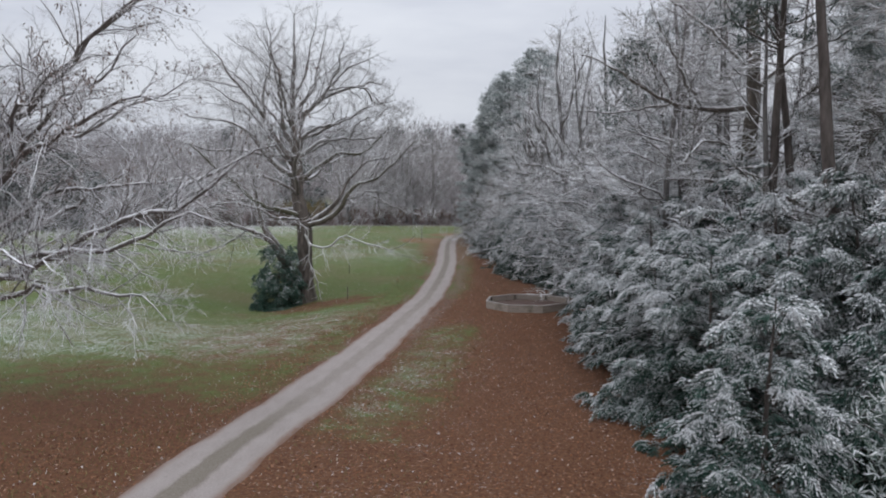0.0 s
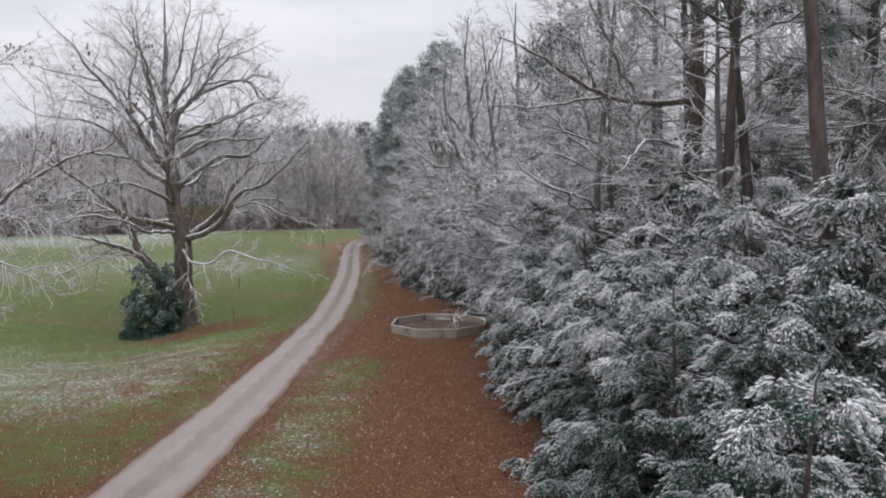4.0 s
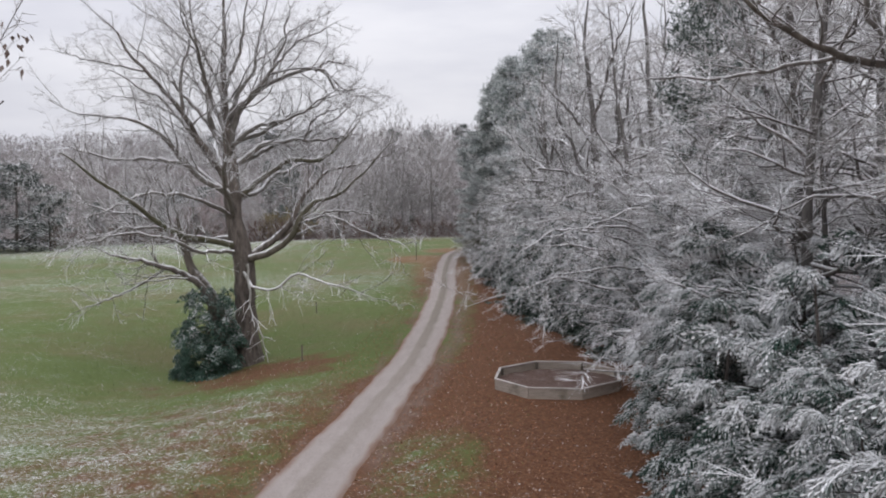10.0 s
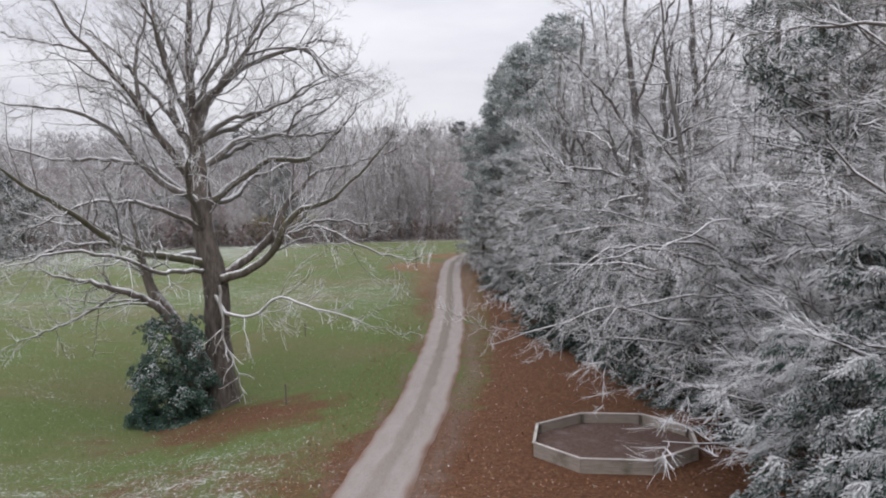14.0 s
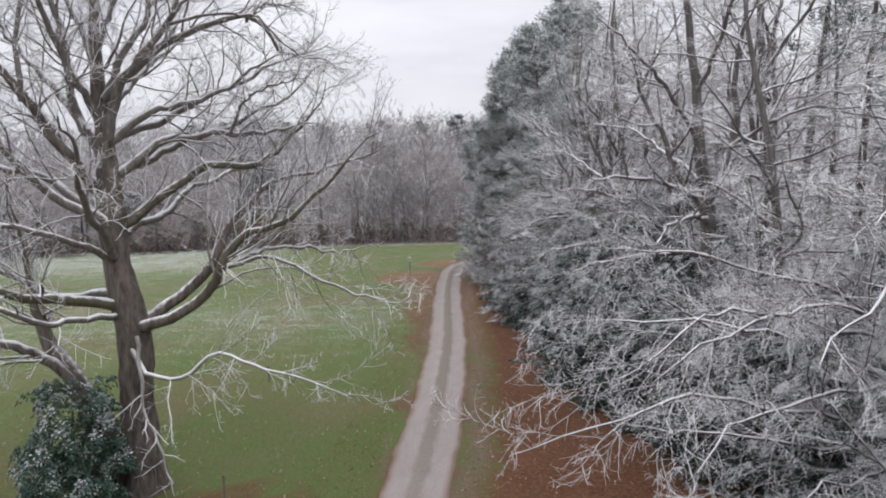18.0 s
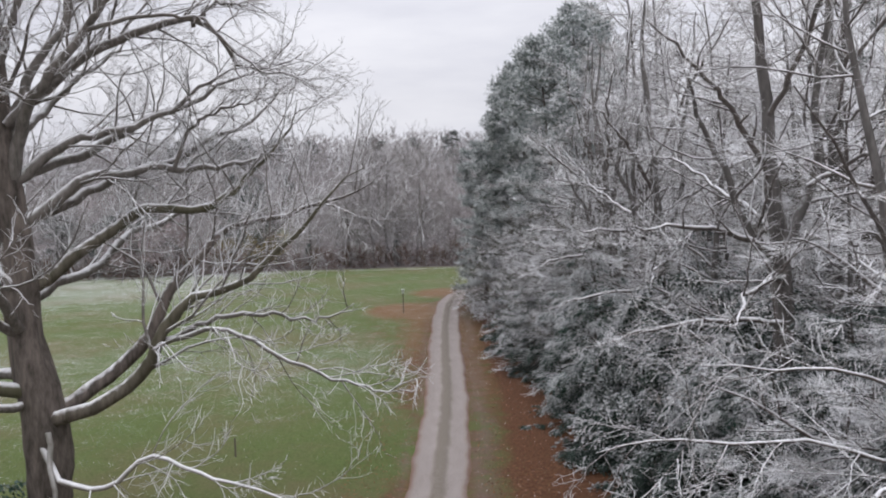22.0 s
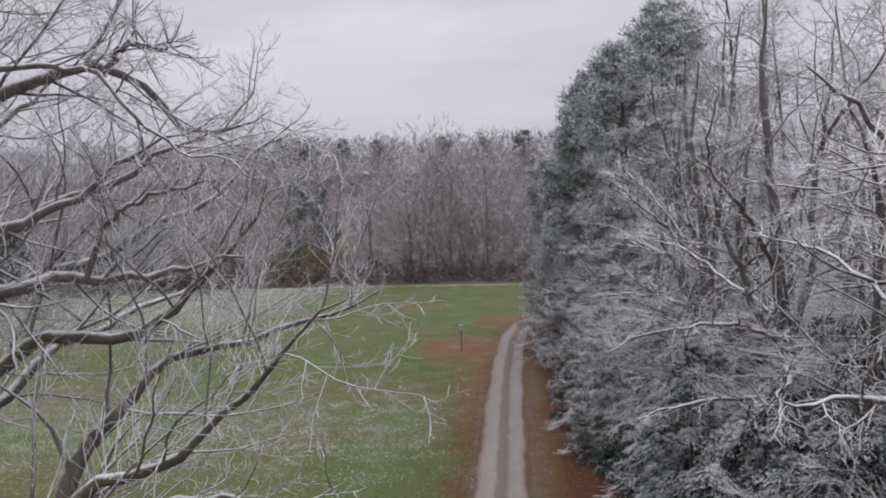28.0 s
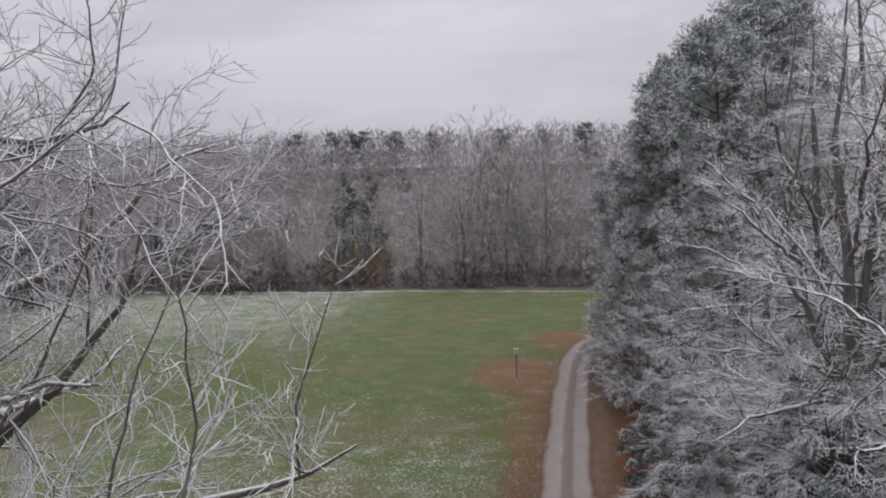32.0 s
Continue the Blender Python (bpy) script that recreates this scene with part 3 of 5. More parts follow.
def evergreen(name, seed, tall, wide, count, tufts, label, mat, group="", spray=0.6, droop=0.5, low=0.0, bushy=0.6, axes=5, pairs=8, category="tree", width=0.062, billow=0.2, sag=-0.8, snow=0.0, mottle=0.8):
    """A snow-laden evergreen: trunk, boughs and a crown of drooping tufts."""
    rng = np.random.default_rng(seed)
    root = tree_root(name, (0, 0, 0), label, category, group)
    tr = lines(rng, np.array([[0, 0, -0.2]]), np.array([[0, 0, 1.0]]), np.array([tall]), 8, 0.03, 0.0)
    part_np("trunk", tubes(tr, np.linspace(tall * 0.018, 0.02, 9)[None], 8), PINE_BARK, root)
    h = low + (1 - low) * np.sort(rng.beta(1.0, 1.35, count))
    az = np.arange(count) * 2.399 + rng.normal(0, 0.35, count)
    lobe = 1 + billow * (0.8 * np.sin(2 * az + 1.0 + 3 * h) + 0.6 * np.sin(3 * az - 7 * h) + 0.5 * np.sin(9 * h + az))
    ln = wide * (1 - h) ** bushy * rng.uniform(0.7, 1.03, count) * np.minimum(lobe, 1.25) + 0.3
    p0 = np.stack([np.interp(h * tall, tr[0, :, 2], tr[0, :, 0]), np.interp(h * tall, tr[0, :, 2], tr[0, :, 1]), h * tall + 0.15], -1)
    d = np.stack([np.cos(az), np.sin(az), 0.3 + 0.5 * h + rng.normal(0, 0.12, count)], -1)
    b = lines(rng, p0, d, ln, 6, 0.12, sag)
    b[..., 2] = np.maximum(b[..., 2], 0.15)
    stuff_part("branchwork", tubes(b, tapered(np.maximum(ln * 0.008, 0.008), 7, 0.3), 3), SHADED_BOUGH, root)
    i = rng.choice(count, tufts, p=ln / ln.sum())
    f = 0.2 + 0.8 * rng.uniform(0, 1, tufts) ** 0.65
    s = f * 5.999
    j = s.astype(int)
    u = (s - j)[:, None]
    ax = unit(b[i, j + 1] - b[i, j])
    side = unit(np.cross(ax, np.array([0, 0, 1.0])))
    sgn = rng.normal(0, 1, tufts)
    off = (0.11 * ln[i] * (1.15 - f))[:, None]
    pos = b[i, j] * (1 - u) + b[i, j + 1] * u + side * sgn[:, None] * off + rng.normal(0, 0.05, (tufts, 3))
    pos[:, 2] = np.maximum(pos[:, 2], 0.12)
    way = ax * np.array([1, 1, 0.5]) + side * (0.55 * sgn)[:, None] + np.array([0, 0, -0.12]) + rng.normal(0, 0.14, (tufts, 3))
    size = spray * rng.uniform(0.6, 1.2, tufts)
    groups, frost = [], []
    for q in range(3):
        tv, tf, fr = needle_spray(rng, axes, pairs, droop, width)
        fr = 0.4 + (fr - 0.4) * mottle
        groups.append(scatter(tv, tf, pos[q::3], way[q::3], size[q::3], rng))
        laden = snow + 0.75 * np.clip(pos[q::3, 2] / tall - 0.38, -0.4, 0.25) + 0.45 * (f[q::3] - 0.72) + rng.normal(0, 0.24, len(pos[q::3]))
        frost.append((fr[None, :] + laden[:, None]).ravel())
    v, quads = joined(groups)
    crown = new("crown", mesh_np("crown", v, quads, mat, False, {"frost": np.concatenate(frost)}))
    crown.parent = root
    return root


def twig_tuft(rng, n, width, spread_):
    """A fan of thin twigs, about 1 long."""
    qs = []
    for _ in range(n):
        d = unit(np.array([1.0, 0, 0]) + rng.normal(0, spread_, 3))
        w = unit(np.cross(d, rng.normal(0, 1, 3))) * width * 0.5
        o = np.array([rng.uniform(-0.15, 0.4), 0, 0])
        e = o + d * rng.uniform(0.55, 1.0)
        qs.append([o - w, o + w, e + w * 0.5, e - w * 0.5])
    v = np.array(qs).reshape(-1, 3)
    return v, np.arange(len(v)).reshape(-1, 4)


def fuzzy_tree(name, seed, tall, radius, reach, limbs, label, group, per=5, tufts=3, twigs=9, width=0.035, start=0.1, mats=None, rise=0.4, flat=0.1, angle=55, rmin=(0.06, 0.045), size=1.3, layer=0.0, split=False, narrow=0.5):
    """A leafless tree seen from afar: trunk, branchwork and a crown of very many thin twigs."""
    rng = np.random.default_rng(seed)
    root = tree_root(name, (0, 0, 0), label, "tree", group)
    tr = lines(rng, np.array([[0, 0, -0.3]]), np.array([[0, 0, 1.0]]), np.array([tall + 0.3]), 9, 0.05, 0.05)
    rr = radius * (1 - 0.88 * np.linspace(0, 1, 10))
    p, d, ln, r = sprout(rng, tr, rr[None], np.array([tall]), limbs, start, 0.99, angle, reach, 0.5, flat, narrow)
    l1 = lines(rng, p, d, ln, 6, 0.17, rise)
    r1 = tapered(np.maximum(r, rmin[0]), 7, 0.25)
    p, d, ln2, r2 = sprout(rng, l1, r1, ln, per, 0.15, 1.0, 48, 0.5, 0.6, flat, 0.45)
    l2 = lines(rng, p, d, ln2, 3, 0.2, rise * 0.6)
    p, d, ln3, _ = sprout(rng, l2, tapered(np.maximum(r2, rmin[1]), 4, 0.4), ln2, tufts, 0.1, 1.0, 35, 1.0, 0.5, flat, 0.3)
    tv, tf = twig_tuft(rng, twigs, width / size, 0.42)
    tv = tv * np.array([1, 1 + 0.5 * layer, 1 - layer])
    d = d * np.array([1, 1, 1 - layer])
    crown = scatter(tv, tf, p, d + np.array([0, 0, rise * 0.3]), size * rng.uniform(0.6, 1.2, len(p)), rng)
    mats = mats or (OAK_BARK, LIMB_BARK, TWIG_BARK)
    part_np("trunk", tubes(tr, rr[None], 7), mats[0], root)
    if split:
        for q in range(len(l1)):
            part_np("limb", tubes(l1[q:q + 1], r1[q:q + 1], 5), mats[1], root)
    stuff_part("branchwork", joined([tubes(l1[:1] if split else l1, r1[:1] if split else r1, 4), tubes(l2, tapered(np.maximum(r2, rmin[1]), 4, 0.4), 3)]), mats[1], root)
    tagged(part_np("crown", crown, mats[2], root, smooth=False), kind="stuff")
    return root


def round_tree(name, seed, tall, wide, tufts, twigs, width, size, label, group, mats):
    """A far leafless tree: trunk, a few boughs and a rounded haze of twigs."""
    rng = np.random.default_rng(seed)
    root = tree_root(name, (0, 0, 0), label, "tree", group)
    tr = lines(rng, np.array([[0, 0, -0.3]]), np.array([[0, 0, 1.0]]), np.array([tall * 0.8]), 6, 0.06, 0.05)
    rr = np.linspace(tall * 0.012, 0.04, 7)
    part_np("trunk", tubes(tr, rr[None], 6), mats[0], root)
    p, d, ln, r = sprout(rng, tr, rr[None], np.array([tall]), 12, 0.25, 0.98, 50, 0.28, 0.5, 0.0, 0.2)
    l1 = lines(rng, p, d, ln, 4, 0.15, 0.4)
    stuff_part("branchwork", tubes(l1, tapered(np.maximum(r, 0.05), 5, 0.4), 4), mats[1], root)
    d = unit(rng.normal(0, 1, (tufts, 3)))
    rad = rng.uniform(0.25, 1.0, tufts) ** 0.5
    az = np.arctan2(d[:, 1], d[:, 0])
    lump = 1 + 0.22 * np.sin(3 * az + 4 * d[:, 2] + seed) + 0.1 * np.sin(5 * az - 3 * d[:, 2])
    pos = d * (rad * lump)[:, None] * np.array([wide, wide, tall * 0.47]) + np.array([0, 0, tall * 0.5])
    tv, tf = twig_tuft(rng, twigs, width / size, 0.4)
    way = d * np.array([0.8, 0.8, 0.5]) + np.array([0, 0, 0.5]) + rng.normal(0, 0.45, (tufts, 3))
    tagged(part_np("crown", scatter(tv, tf, pos, way, size * rng.uniform(0.6, 1.2, tufts), rng), mats[2], root, smooth=False), kind="stuff")
    return root


def needle_tuft(rng, n):
    qs = []
    for _ in range(n):
        d = unit(rng.normal(0, 1, 3) + np.array([0.5, 0, 0.25]))
        w = unit(np.cross(d, rng.normal(0, 1, 3))) * 0.045
        t = d * rng.uniform(0.6, 1.0)
        qs.append([-d * 0.05, t * 0.55 + w, t, t * 0.55 - w])
    v = np.array(qs).reshape(-1, 3)
    return v, np.arange(len(v)).reshape(-1, 4)


def pine_tree(name, seed, tall, wide, count, tufts, label, base=0.45, group="", mat=None, tuft=0.55, lod=0):
    """A tall pine: straight trunk, boughs high up, clumps of needle tufts."""
    rng = np.random.default_rng(seed)
    root = tree_root(name, (0, 0, 0), label, "tree", group)
    tr = lines(rng, np.array([[0, 0, -0.2]]), np.array([[0, 0, 1.0]]), np.array([tall]), 10, 0.02, 0)
    part_np("trunk", tubes(tr, np.linspace(tall * 0.013, 0.03, 11)[None], 9 if not lod else 6), PINE_BARK, root)
    h = base + (1 - base) * rng.beta(1.1, 1.0, count)
    az = rng.uniform(0, 2 * np.pi, count)
    q = (h - base) / (1 - base)
    ln = wide * (np.sqrt(np.clip(1 - q**2.4, 0, 1)) * 0.78 + 0.24) * rng.uniform(0.6, 1.2, count)
    p0 = np.stack([np.interp(h * tall, tr[0, :, 2], tr[0, :, 0]), np.interp(h * tall, tr[0, :, 2], tr[0, :, 1]), h * tall], -1)
    d = np.stack([np.cos(az), np.sin(az), 0.1 + 0.45 * q], -1)
    b = lines(rng, p0, d, ln, 5, 0.14, 0.1)
    br = tapered(np.maximum(ln * 0.016, 0.015), 6, 0.3)
    stuff_part("branchwork", tubes(b, br, 4), PINE_BARK, root)
    n = tufts
    i = rng.integers(0, count, n)
    f = rng.uniform(0.2, 1.0, n) ** 0.4
    s = f * 4.999
    j = s.astype(int)
    u = (s - j)[:, None]
    pos = b[i, j] * (1 - u) + b[i, j + 1] * u + rng.normal(0, 0.34, (n, 3)) * np.array([1, 1, 0.6])
    tv, tf = needle_tuft(rng, 11 if not lod else 7)
    crown = scatter(tv, tf, pos, rng.normal(0, 1, (n, 3)) + np.array([0, 0, 0.6]), tuft * rng.uniform(0.7, 1.3, n), rng)
    part_np("crown", crown, mat or PINE, root, smooth=False)
    return root


def ground_at(x, y):
    return float(height(x, y))


def place(first, spots, rng, tilt=3.0):
    """The first tree at the first spot, copies at the others. A spot: x, y, size."""
    for n, (x, y, s) in enumerate(spots):
        m = pose(x, y, ground_at(x, y), rng.uniform(-tilt, tilt), rng.uniform(-tilt, tilt), rng.uniform(0, 360))
        if n == 0:
            first.matrix_basis = m @ Matrix.Diagonal((s, s, s, 1))
        else:
            c = copy_thing(first, m)
            c.scale = (s, s, s)


# ---- the old oak in the field ----
OAK_AT = (-11.4, 70.5)


def build_oak():
    rng = np.random.default_rng(11)
    root = tree_root("oak_tree", (OAK_AT[0], OAK_AT[1], ground_at(*OAK_AT) + 0.1), "huge leafless old oak with snow-lined spreading limbs in the field")
    trunk = [(0, 0, -0.5, 1.1), (0, 0, 0.3, 0.88), (0, 0, 1.5, 0.7), (-0.05, 0, 4, 0.62), (-0.15, 0, 6.2, 0.62), (-0.55, 0.1, 8.5, 0.5), (-0.6, 0.1, 11, 0.47), (-0.8, 0.1, 13.1, 0.34), (-0.9, 0.2, 16.3, 0.22), (-0.85, 0.2, 18.6, 0.15), (-0.7, 0.3, 23.6, 0.03)]
    second = [(-1.2, -0.3, -0.4, 0.75), (-1.5, -0.3, 3.0, 0.55), (-2.4, -0.2, 4.5, 0.36), (-3.2, -0.1, 5.8, 0.27), (-3.7, 0.1, 7.2, 0.2), (-4.0, 0.3, 8.6, 0.12), (-4.6, 0.5, 11, 0.03)]
    limbs = [
        # the pale low limb on the lane's side
        [(-0.1, -0.5, 5.8, 0.14), (0.5, -0.8, 4.85, 0.12), (2.2, -1.2, 4.65, 0.1), (3.2, -1.4, 5.5, 0.09), (4.9, -1.7, 4.9, 0.075), (6.5, -1.9, 4.65, 0.05), (8.1, -2.1, 4.0, 0.02)],
        # limbs towards the lane, from low to high
        [(0.1, 0.2, 6.4, 0.34), (1.4, 0.7, 7.2, 0.31), (2.4, 1.1, 8.1, 0.28), (3.1, 1.5, 9.5, 0.23), (3.8, 1.9, 10.6, 0.19), (4.7, 2.2, 11.6, 0.15), (6.3, 2.5, 11.9, 0.11), (8.1, 2.8, 12.2, 0.07), (9.4, 3, 12.9, 0.02)],
        [(0.2, -0.2, 6.3, 0.32), (1.7, -0.2, 6.8, 0.29), (2.9, -0.1, 7.6, 0.26), (3.8, -0.1, 9.0, 0.21), (4.7, -0.2, 9.8, 0.17), (6.5, -0.4, 10.7, 0.12), (8.1, -0.6, 12, 0.07), (9.5, -0.8, 13.2, 0.02)],
        [(3.4, -0.1, 8.4, 0.12), (4.9, -0.5, 8.8, 0.1), (6.7, -0.9, 8.2, 0.08), (9.3, -1.4, 7.3, 0.05), (10.8, -1.7, 7.5, 0.02)],
        [(3.5, -0.1, 8.5, 0.12), (5.6, 0.4, 9.1, 0.1), (7.2, 0.8, 8.9, 0.07), (8.8, 1.1, 9.3, 0.02)],
        [(-0.4, 0.2, 10.1, 0.3), (1.0, 0.7, 11.1, 0.25), (2.6, 1.2, 12.2, 0.21), (4.7, 1.8, 12.5, 0.16), (5.8, 2.1, 13.2, 0.12), (6.8, 2.4, 14.4, 0.05), (7.2, 2.5, 15.4, 0.015)],
        [(-0.4, 0.2, 12, 0.27), (1.3, 0.7, 13.2, 0.21), (3.1, 1.3, 13.5, 0.17), (4.9, 1.8, 13.6, 0.11), (6.6, 2.2, 13.7, 0.03)],
        [(3.6, 1.4, 13.5, 0.09), (4.2, 1.2, 14.6, 0.08), (5.2, 1.1, 15.2, 0.06), (6.6, 1.0, 15.6, 0.02)],
        [(-0.6, 0.1, 13.2, 0.25), (0.8, 0.4, 14.3, 0.18), (2.6, 0.8, 14.8, 0.14), (4.5, 1.1, 15.6, 0.08), (6.2, 1.3, 16.6, 0.02)],
        [(-0.6, 0, 13.3, 0.28), (0.1, -0.3, 15.2, 0.23), (1.0, -0.5, 16.1, 0.19), (1.9, -0.7, 17.2, 0.15), (2.7, -0.9, 18.6, 0.1), (3.6, -1.1, 21.2, 0.03)],
        [(1.9, -0.7, 17.2, 0.1), (3.5, -1, 17.5, 0.08), (4.9, -1.2, 17.4, 0.07), (6.3, -1.4, 16.3, 0.045), (7.4, -1.5, 15.9, 0.025), (8.2, -1.7, 15.8, 0.01)],
        [(1.9, -0.7, 17.2, 0.1), (4, -1.5, 19, 0.07), (6.4, -2, 20, 0.02)],
        [(-0.7, 0.1, 13.8, 0.25), (-0.2, 0.5, 16.2, 0.19), (0.9, 0.9, 18.2, 0.13), (1.4, 1.1, 20.4, 0.08), (1.8, 1.2, 23, 0.02)],
        [(0.9, 0.9, 18.2, 0.09), (3.2, 1.8, 20.2, 0.06), (5.2, 2.4, 21.2, 0.02)],
        # leaders and limbs away from the lane
        [(-0.9, 0.1, 12.8, 0.28), (-1.6, -0.2, 14.3, 0.22), (-1.8, -0.4, 16.3, 0.18), (-2.1, -0.6, 18.6, 0.13), (-2.8, -0.8, 22.6, 0.03)],
        [(-2.1, -0.6, 18.6, 0.09), (-4.2, -0.2, 20.4, 0.06), (-6, 0, 21.6, 0.02)],
        [(-0.9, 0, 11.2, 0.3), (-1.6, -0.8, 12.6, 0.26), (-2.7, -1.7, 14.4, 0.22), (-3.1, -2.1, 15.5, 0.19), (-4.5, -2.8, 17.3, 0.13), (-5.8, -3.3, 19, 0.08), (-7, -3.6, 20.6, 0.02)],
        [(-4.5, -2.8, 17.3, 0.1), (-6.8, -3.4, 17.8, 0.07), (-9.2, -3.8, 18.2, 0.02)],
        [(-2.8, -1.8, 14.6, 0.15), (-2.9, -1.6, 16.6, 0.12), (-2.5, -1.5, 18.8, 0.09), (-2.7, -1.6, 21.8, 0.02)],
        [(-0.8, 0.2, 11, 0.28), (-1.9, 0.8, 12.2, 0.24), (-3.1, 1.2, 13.8, 0.2), (-4.1, 1.4, 15.2, 0.16), (-6.5, 1.8, 16.9, 0.1), (-8.6, 2, 18.2, 0.03)],
        [(-4.1, 1.4, 15.2, 0.1), (-6.8, 2.6, 16.2, 0.07), (-9.6, 3.6, 16.6, 0.02)],
        [(-0.7, -0.2, 10.2, 0.28), (-2.4, -1.2, 11.5, 0.23), (-3.6, -2.4, 13.5, 0.18), (-5.2, -3.2, 14.4, 0.13), (-7.6, -3.8, 14.9, 0.07), (-9.4, -4.2, 15.6, 0.02)],
        [(-0.7, 0.1, 10, 0.26), (-3.2, 0.3, 12, 0.2), (-6.5, 0.4, 12.5, 0.13), (-9, 0.4, 12.8, 0.08), (-11.4, 0.4, 13.6, 0.02)],
        [(-0.6, -0.3, 7.2, 0.3), (-2.0, -2.2, 7.8, 0.25), (-3.2, -4.2, 8.4, 0.2), (-4.5, -6.3, 10.0, 0.15), (-5.6, -8, 11.4, 0.1), (-6.6, -9.4, 12.6, 0.03)],
        [(-3.0, -4.0, 8.4, 0.12), (-5.0, -4.6, 8.6, 0.1), (-7.2, -5.2, 8.0, 0.06), (-9.0, -5.6, 7.0, 0.02)],
        [(-0.6, 0, 7.6, 0.24), (-3.4, 0.6, 7.6, 0.18), (-6, 1, 8.8, 0.13), (-9.3, 1.4, 9.6, 0.07), (-11.6, 1.6, 10.2, 0.02)],
        [(-1.9, -0.3, 4.0, 0.33), (-3.6, -0.5, 5.6, 0.26), (-5.1, -0.7, 6.1, 0.2), (-6.8, -0.9, 6.5, 0.13), (-8.8, -1.1, 7.4, 0.03)],
        [(-4.6, -0.6, 6.0, 0.12), (-6.2, -0.9, 5.0, 0.1), (-8.2, -1.3, 4.0, 0.06), (-9.8, -1.6, 3.4, 0.02)],
        [(-0.6, 0, 8.8, 0.2), (-1.8, -2.2, 10.0, 0.15), (-4.4, -4.2, 10.3, 0.1), (-8, -5.4, 8.9, 0.03)],
        [(-0.5, -0.3, 6.8, 0.18), (-1.8, -3.4, 7.2, 0.14), (-4.4, -5.8, 8.2, 0.09), (-7, -7.6, 8.0, 0.03)],
        # snow-lined limbs over the lane's side, above the low ones
        [(-0.7, 0.1, 14.79, 0.26), (1, 0.2, 16.39, 0.22), (2.9, 0.3, 17.39, 0.17), (4.6, 0.6, 17.49, 0.13), (5.1, 1.5, 17.19, 0.1), (5.6, 2.3, 16.49, 0.08), (6.6, 2.1, 16.59, 0.05), (7.6, 1.8, 16.99, 0.015)],
        [(4.6, 0.6, 17.49, 0.1), (5.2, 0.1, 17.99, 0.08), (5.8, -0.4, 17.89, 0.06), (7, -0.9, 17.59, 0.02)],
        [(-0.5, 0.3, 13.39, 0.24), (1.6, 1.6, 14.29, 0.18), (3, 2.1, 15.09, 0.13), (4.4, 2.3, 15.89, 0.1), (5.6, 2.4, 16.39, 0.05), (6.6, 2.8, 16.79, 0.015)],
        [(-0.5, 0.3, 11.99, 0.24), (1.6, 2, 13.19, 0.18), (3.4, 3.3, 14.09, 0.13), (4.8, 4.1, 14.79, 0.1), (5.8, 4.5, 15.49, 0.07), (6.4, 4.7, 16.09, 0.05), (7, 4.8, 16.49, 0.02)],
        # towards the start of the lane and away from it
        [(-0.5, -0.4, 9, 0.22), (-0.2, -3.2, 11, 0.16), (0.6, -5.8, 12.4, 0.1), (1.2, -8, 13.6, 0.03)],
        [(-0.8, 0.3, 9.5, 0.24), (0.6, 3.6, 10.8, 0.18), (2.2, 6.4, 12.0, 0.12), (3.6, 9, 13, 0.03)],
        [(-1, 0.3, 10.5, 0.22), (-2.5, 4.2, 12.5, 0.16), (-3.5, 7.4, 14, 0.08), (-4, 9.6, 15, 0.03)],
        [(-0.9, 0.2, 14, 0.2), (0.2, 2.8, 16.4, 0.14), (1.4, 4.8, 18.0, 0.08), (2.2, 6.2, 19, 0.02)],
        [(-0.9, 0.2, 14.5, 0.2), (-3.2, 2.5, 17, 0.14), (-5, 4, 19, 0.08), (-6, 5, 20.4, 0.02)],
        [(-0.9, 0, 14, 0.2), (-1.2, -2.6, 16.6, 0.14), (-1.4, -4.6, 18.8, 0.08), (-1.4, -6, 20.6, 0.02)],
        [(-0.9, 0.1, 16, 0.16), (-2.2, 0.6, 19, 0.11), (-3.6, 1, 21.4, 0.06), (-4.4, 1.2, 23, 0.02)],
        [(-0.9, 0.1, 16.4, 0.15), (0.4, -0.4, 19.2, 0.1), (1.0, -0.8, 21.6, 0.05), (1.4, -1, 23.4, 0.02)],
        [(-1.2, -0.3, 13.6, 0.2), (-3.4, 0.2, 16.4, 0.14), (-5.6, 0.6, 18.6, 0.08), (-7.2, 0.8, 20, 0.02)],
    ]
    tp, trr = smooth_line(trunk, 64, rng, 0.015)
    part_np("trunk", knobbly(tubes(tp[None], trr[None], 22), 64, 22, 1), OAK_BARK, root)
    sp, sr = smooth_line(second, 36, rng, 0.015)
    part_np("second_stem", knobbly(tubes(sp[None], sr[None], 18), 36, 18, 2), OAK_BARK, root, "leaning mossy second stem")
    P, R, main_limb = [], [], None
    for c in limbs:
        p, r = smooth_line(c, 22, rng, 0.02 if c is limbs[0] else 0.045)
        r = r * 0.74
        P.append(p)
        R.append(r)
        bough = c[0][3] < 0.16 and math.hypot(c[0][0], c[0][1]) > 1.5
        grown = part_np("bough" if bough else "limb", tubes(p[None], r[None], 8), OAK_BARK if c[0][3] > 0.29 else VINE_BARK if c is limbs[0] else OAK_LIMB, main_limb if bough else root)
        main_limb = main_limb if bough else grown
    P += [smooth_line(second[2:], 22, rng, 0.0)[0], smooth_line(trunk[7:], 22, rng, 0.0)[0]]
    R += [np.linspace(0.3, 0.08, 22), np.linspace(0.3, 0.04, 22)]
    P, R = np.array(P), np.array(R)
    ln = np.linalg.norm(np.diff(P, axis=1), axis=2).sum(1)
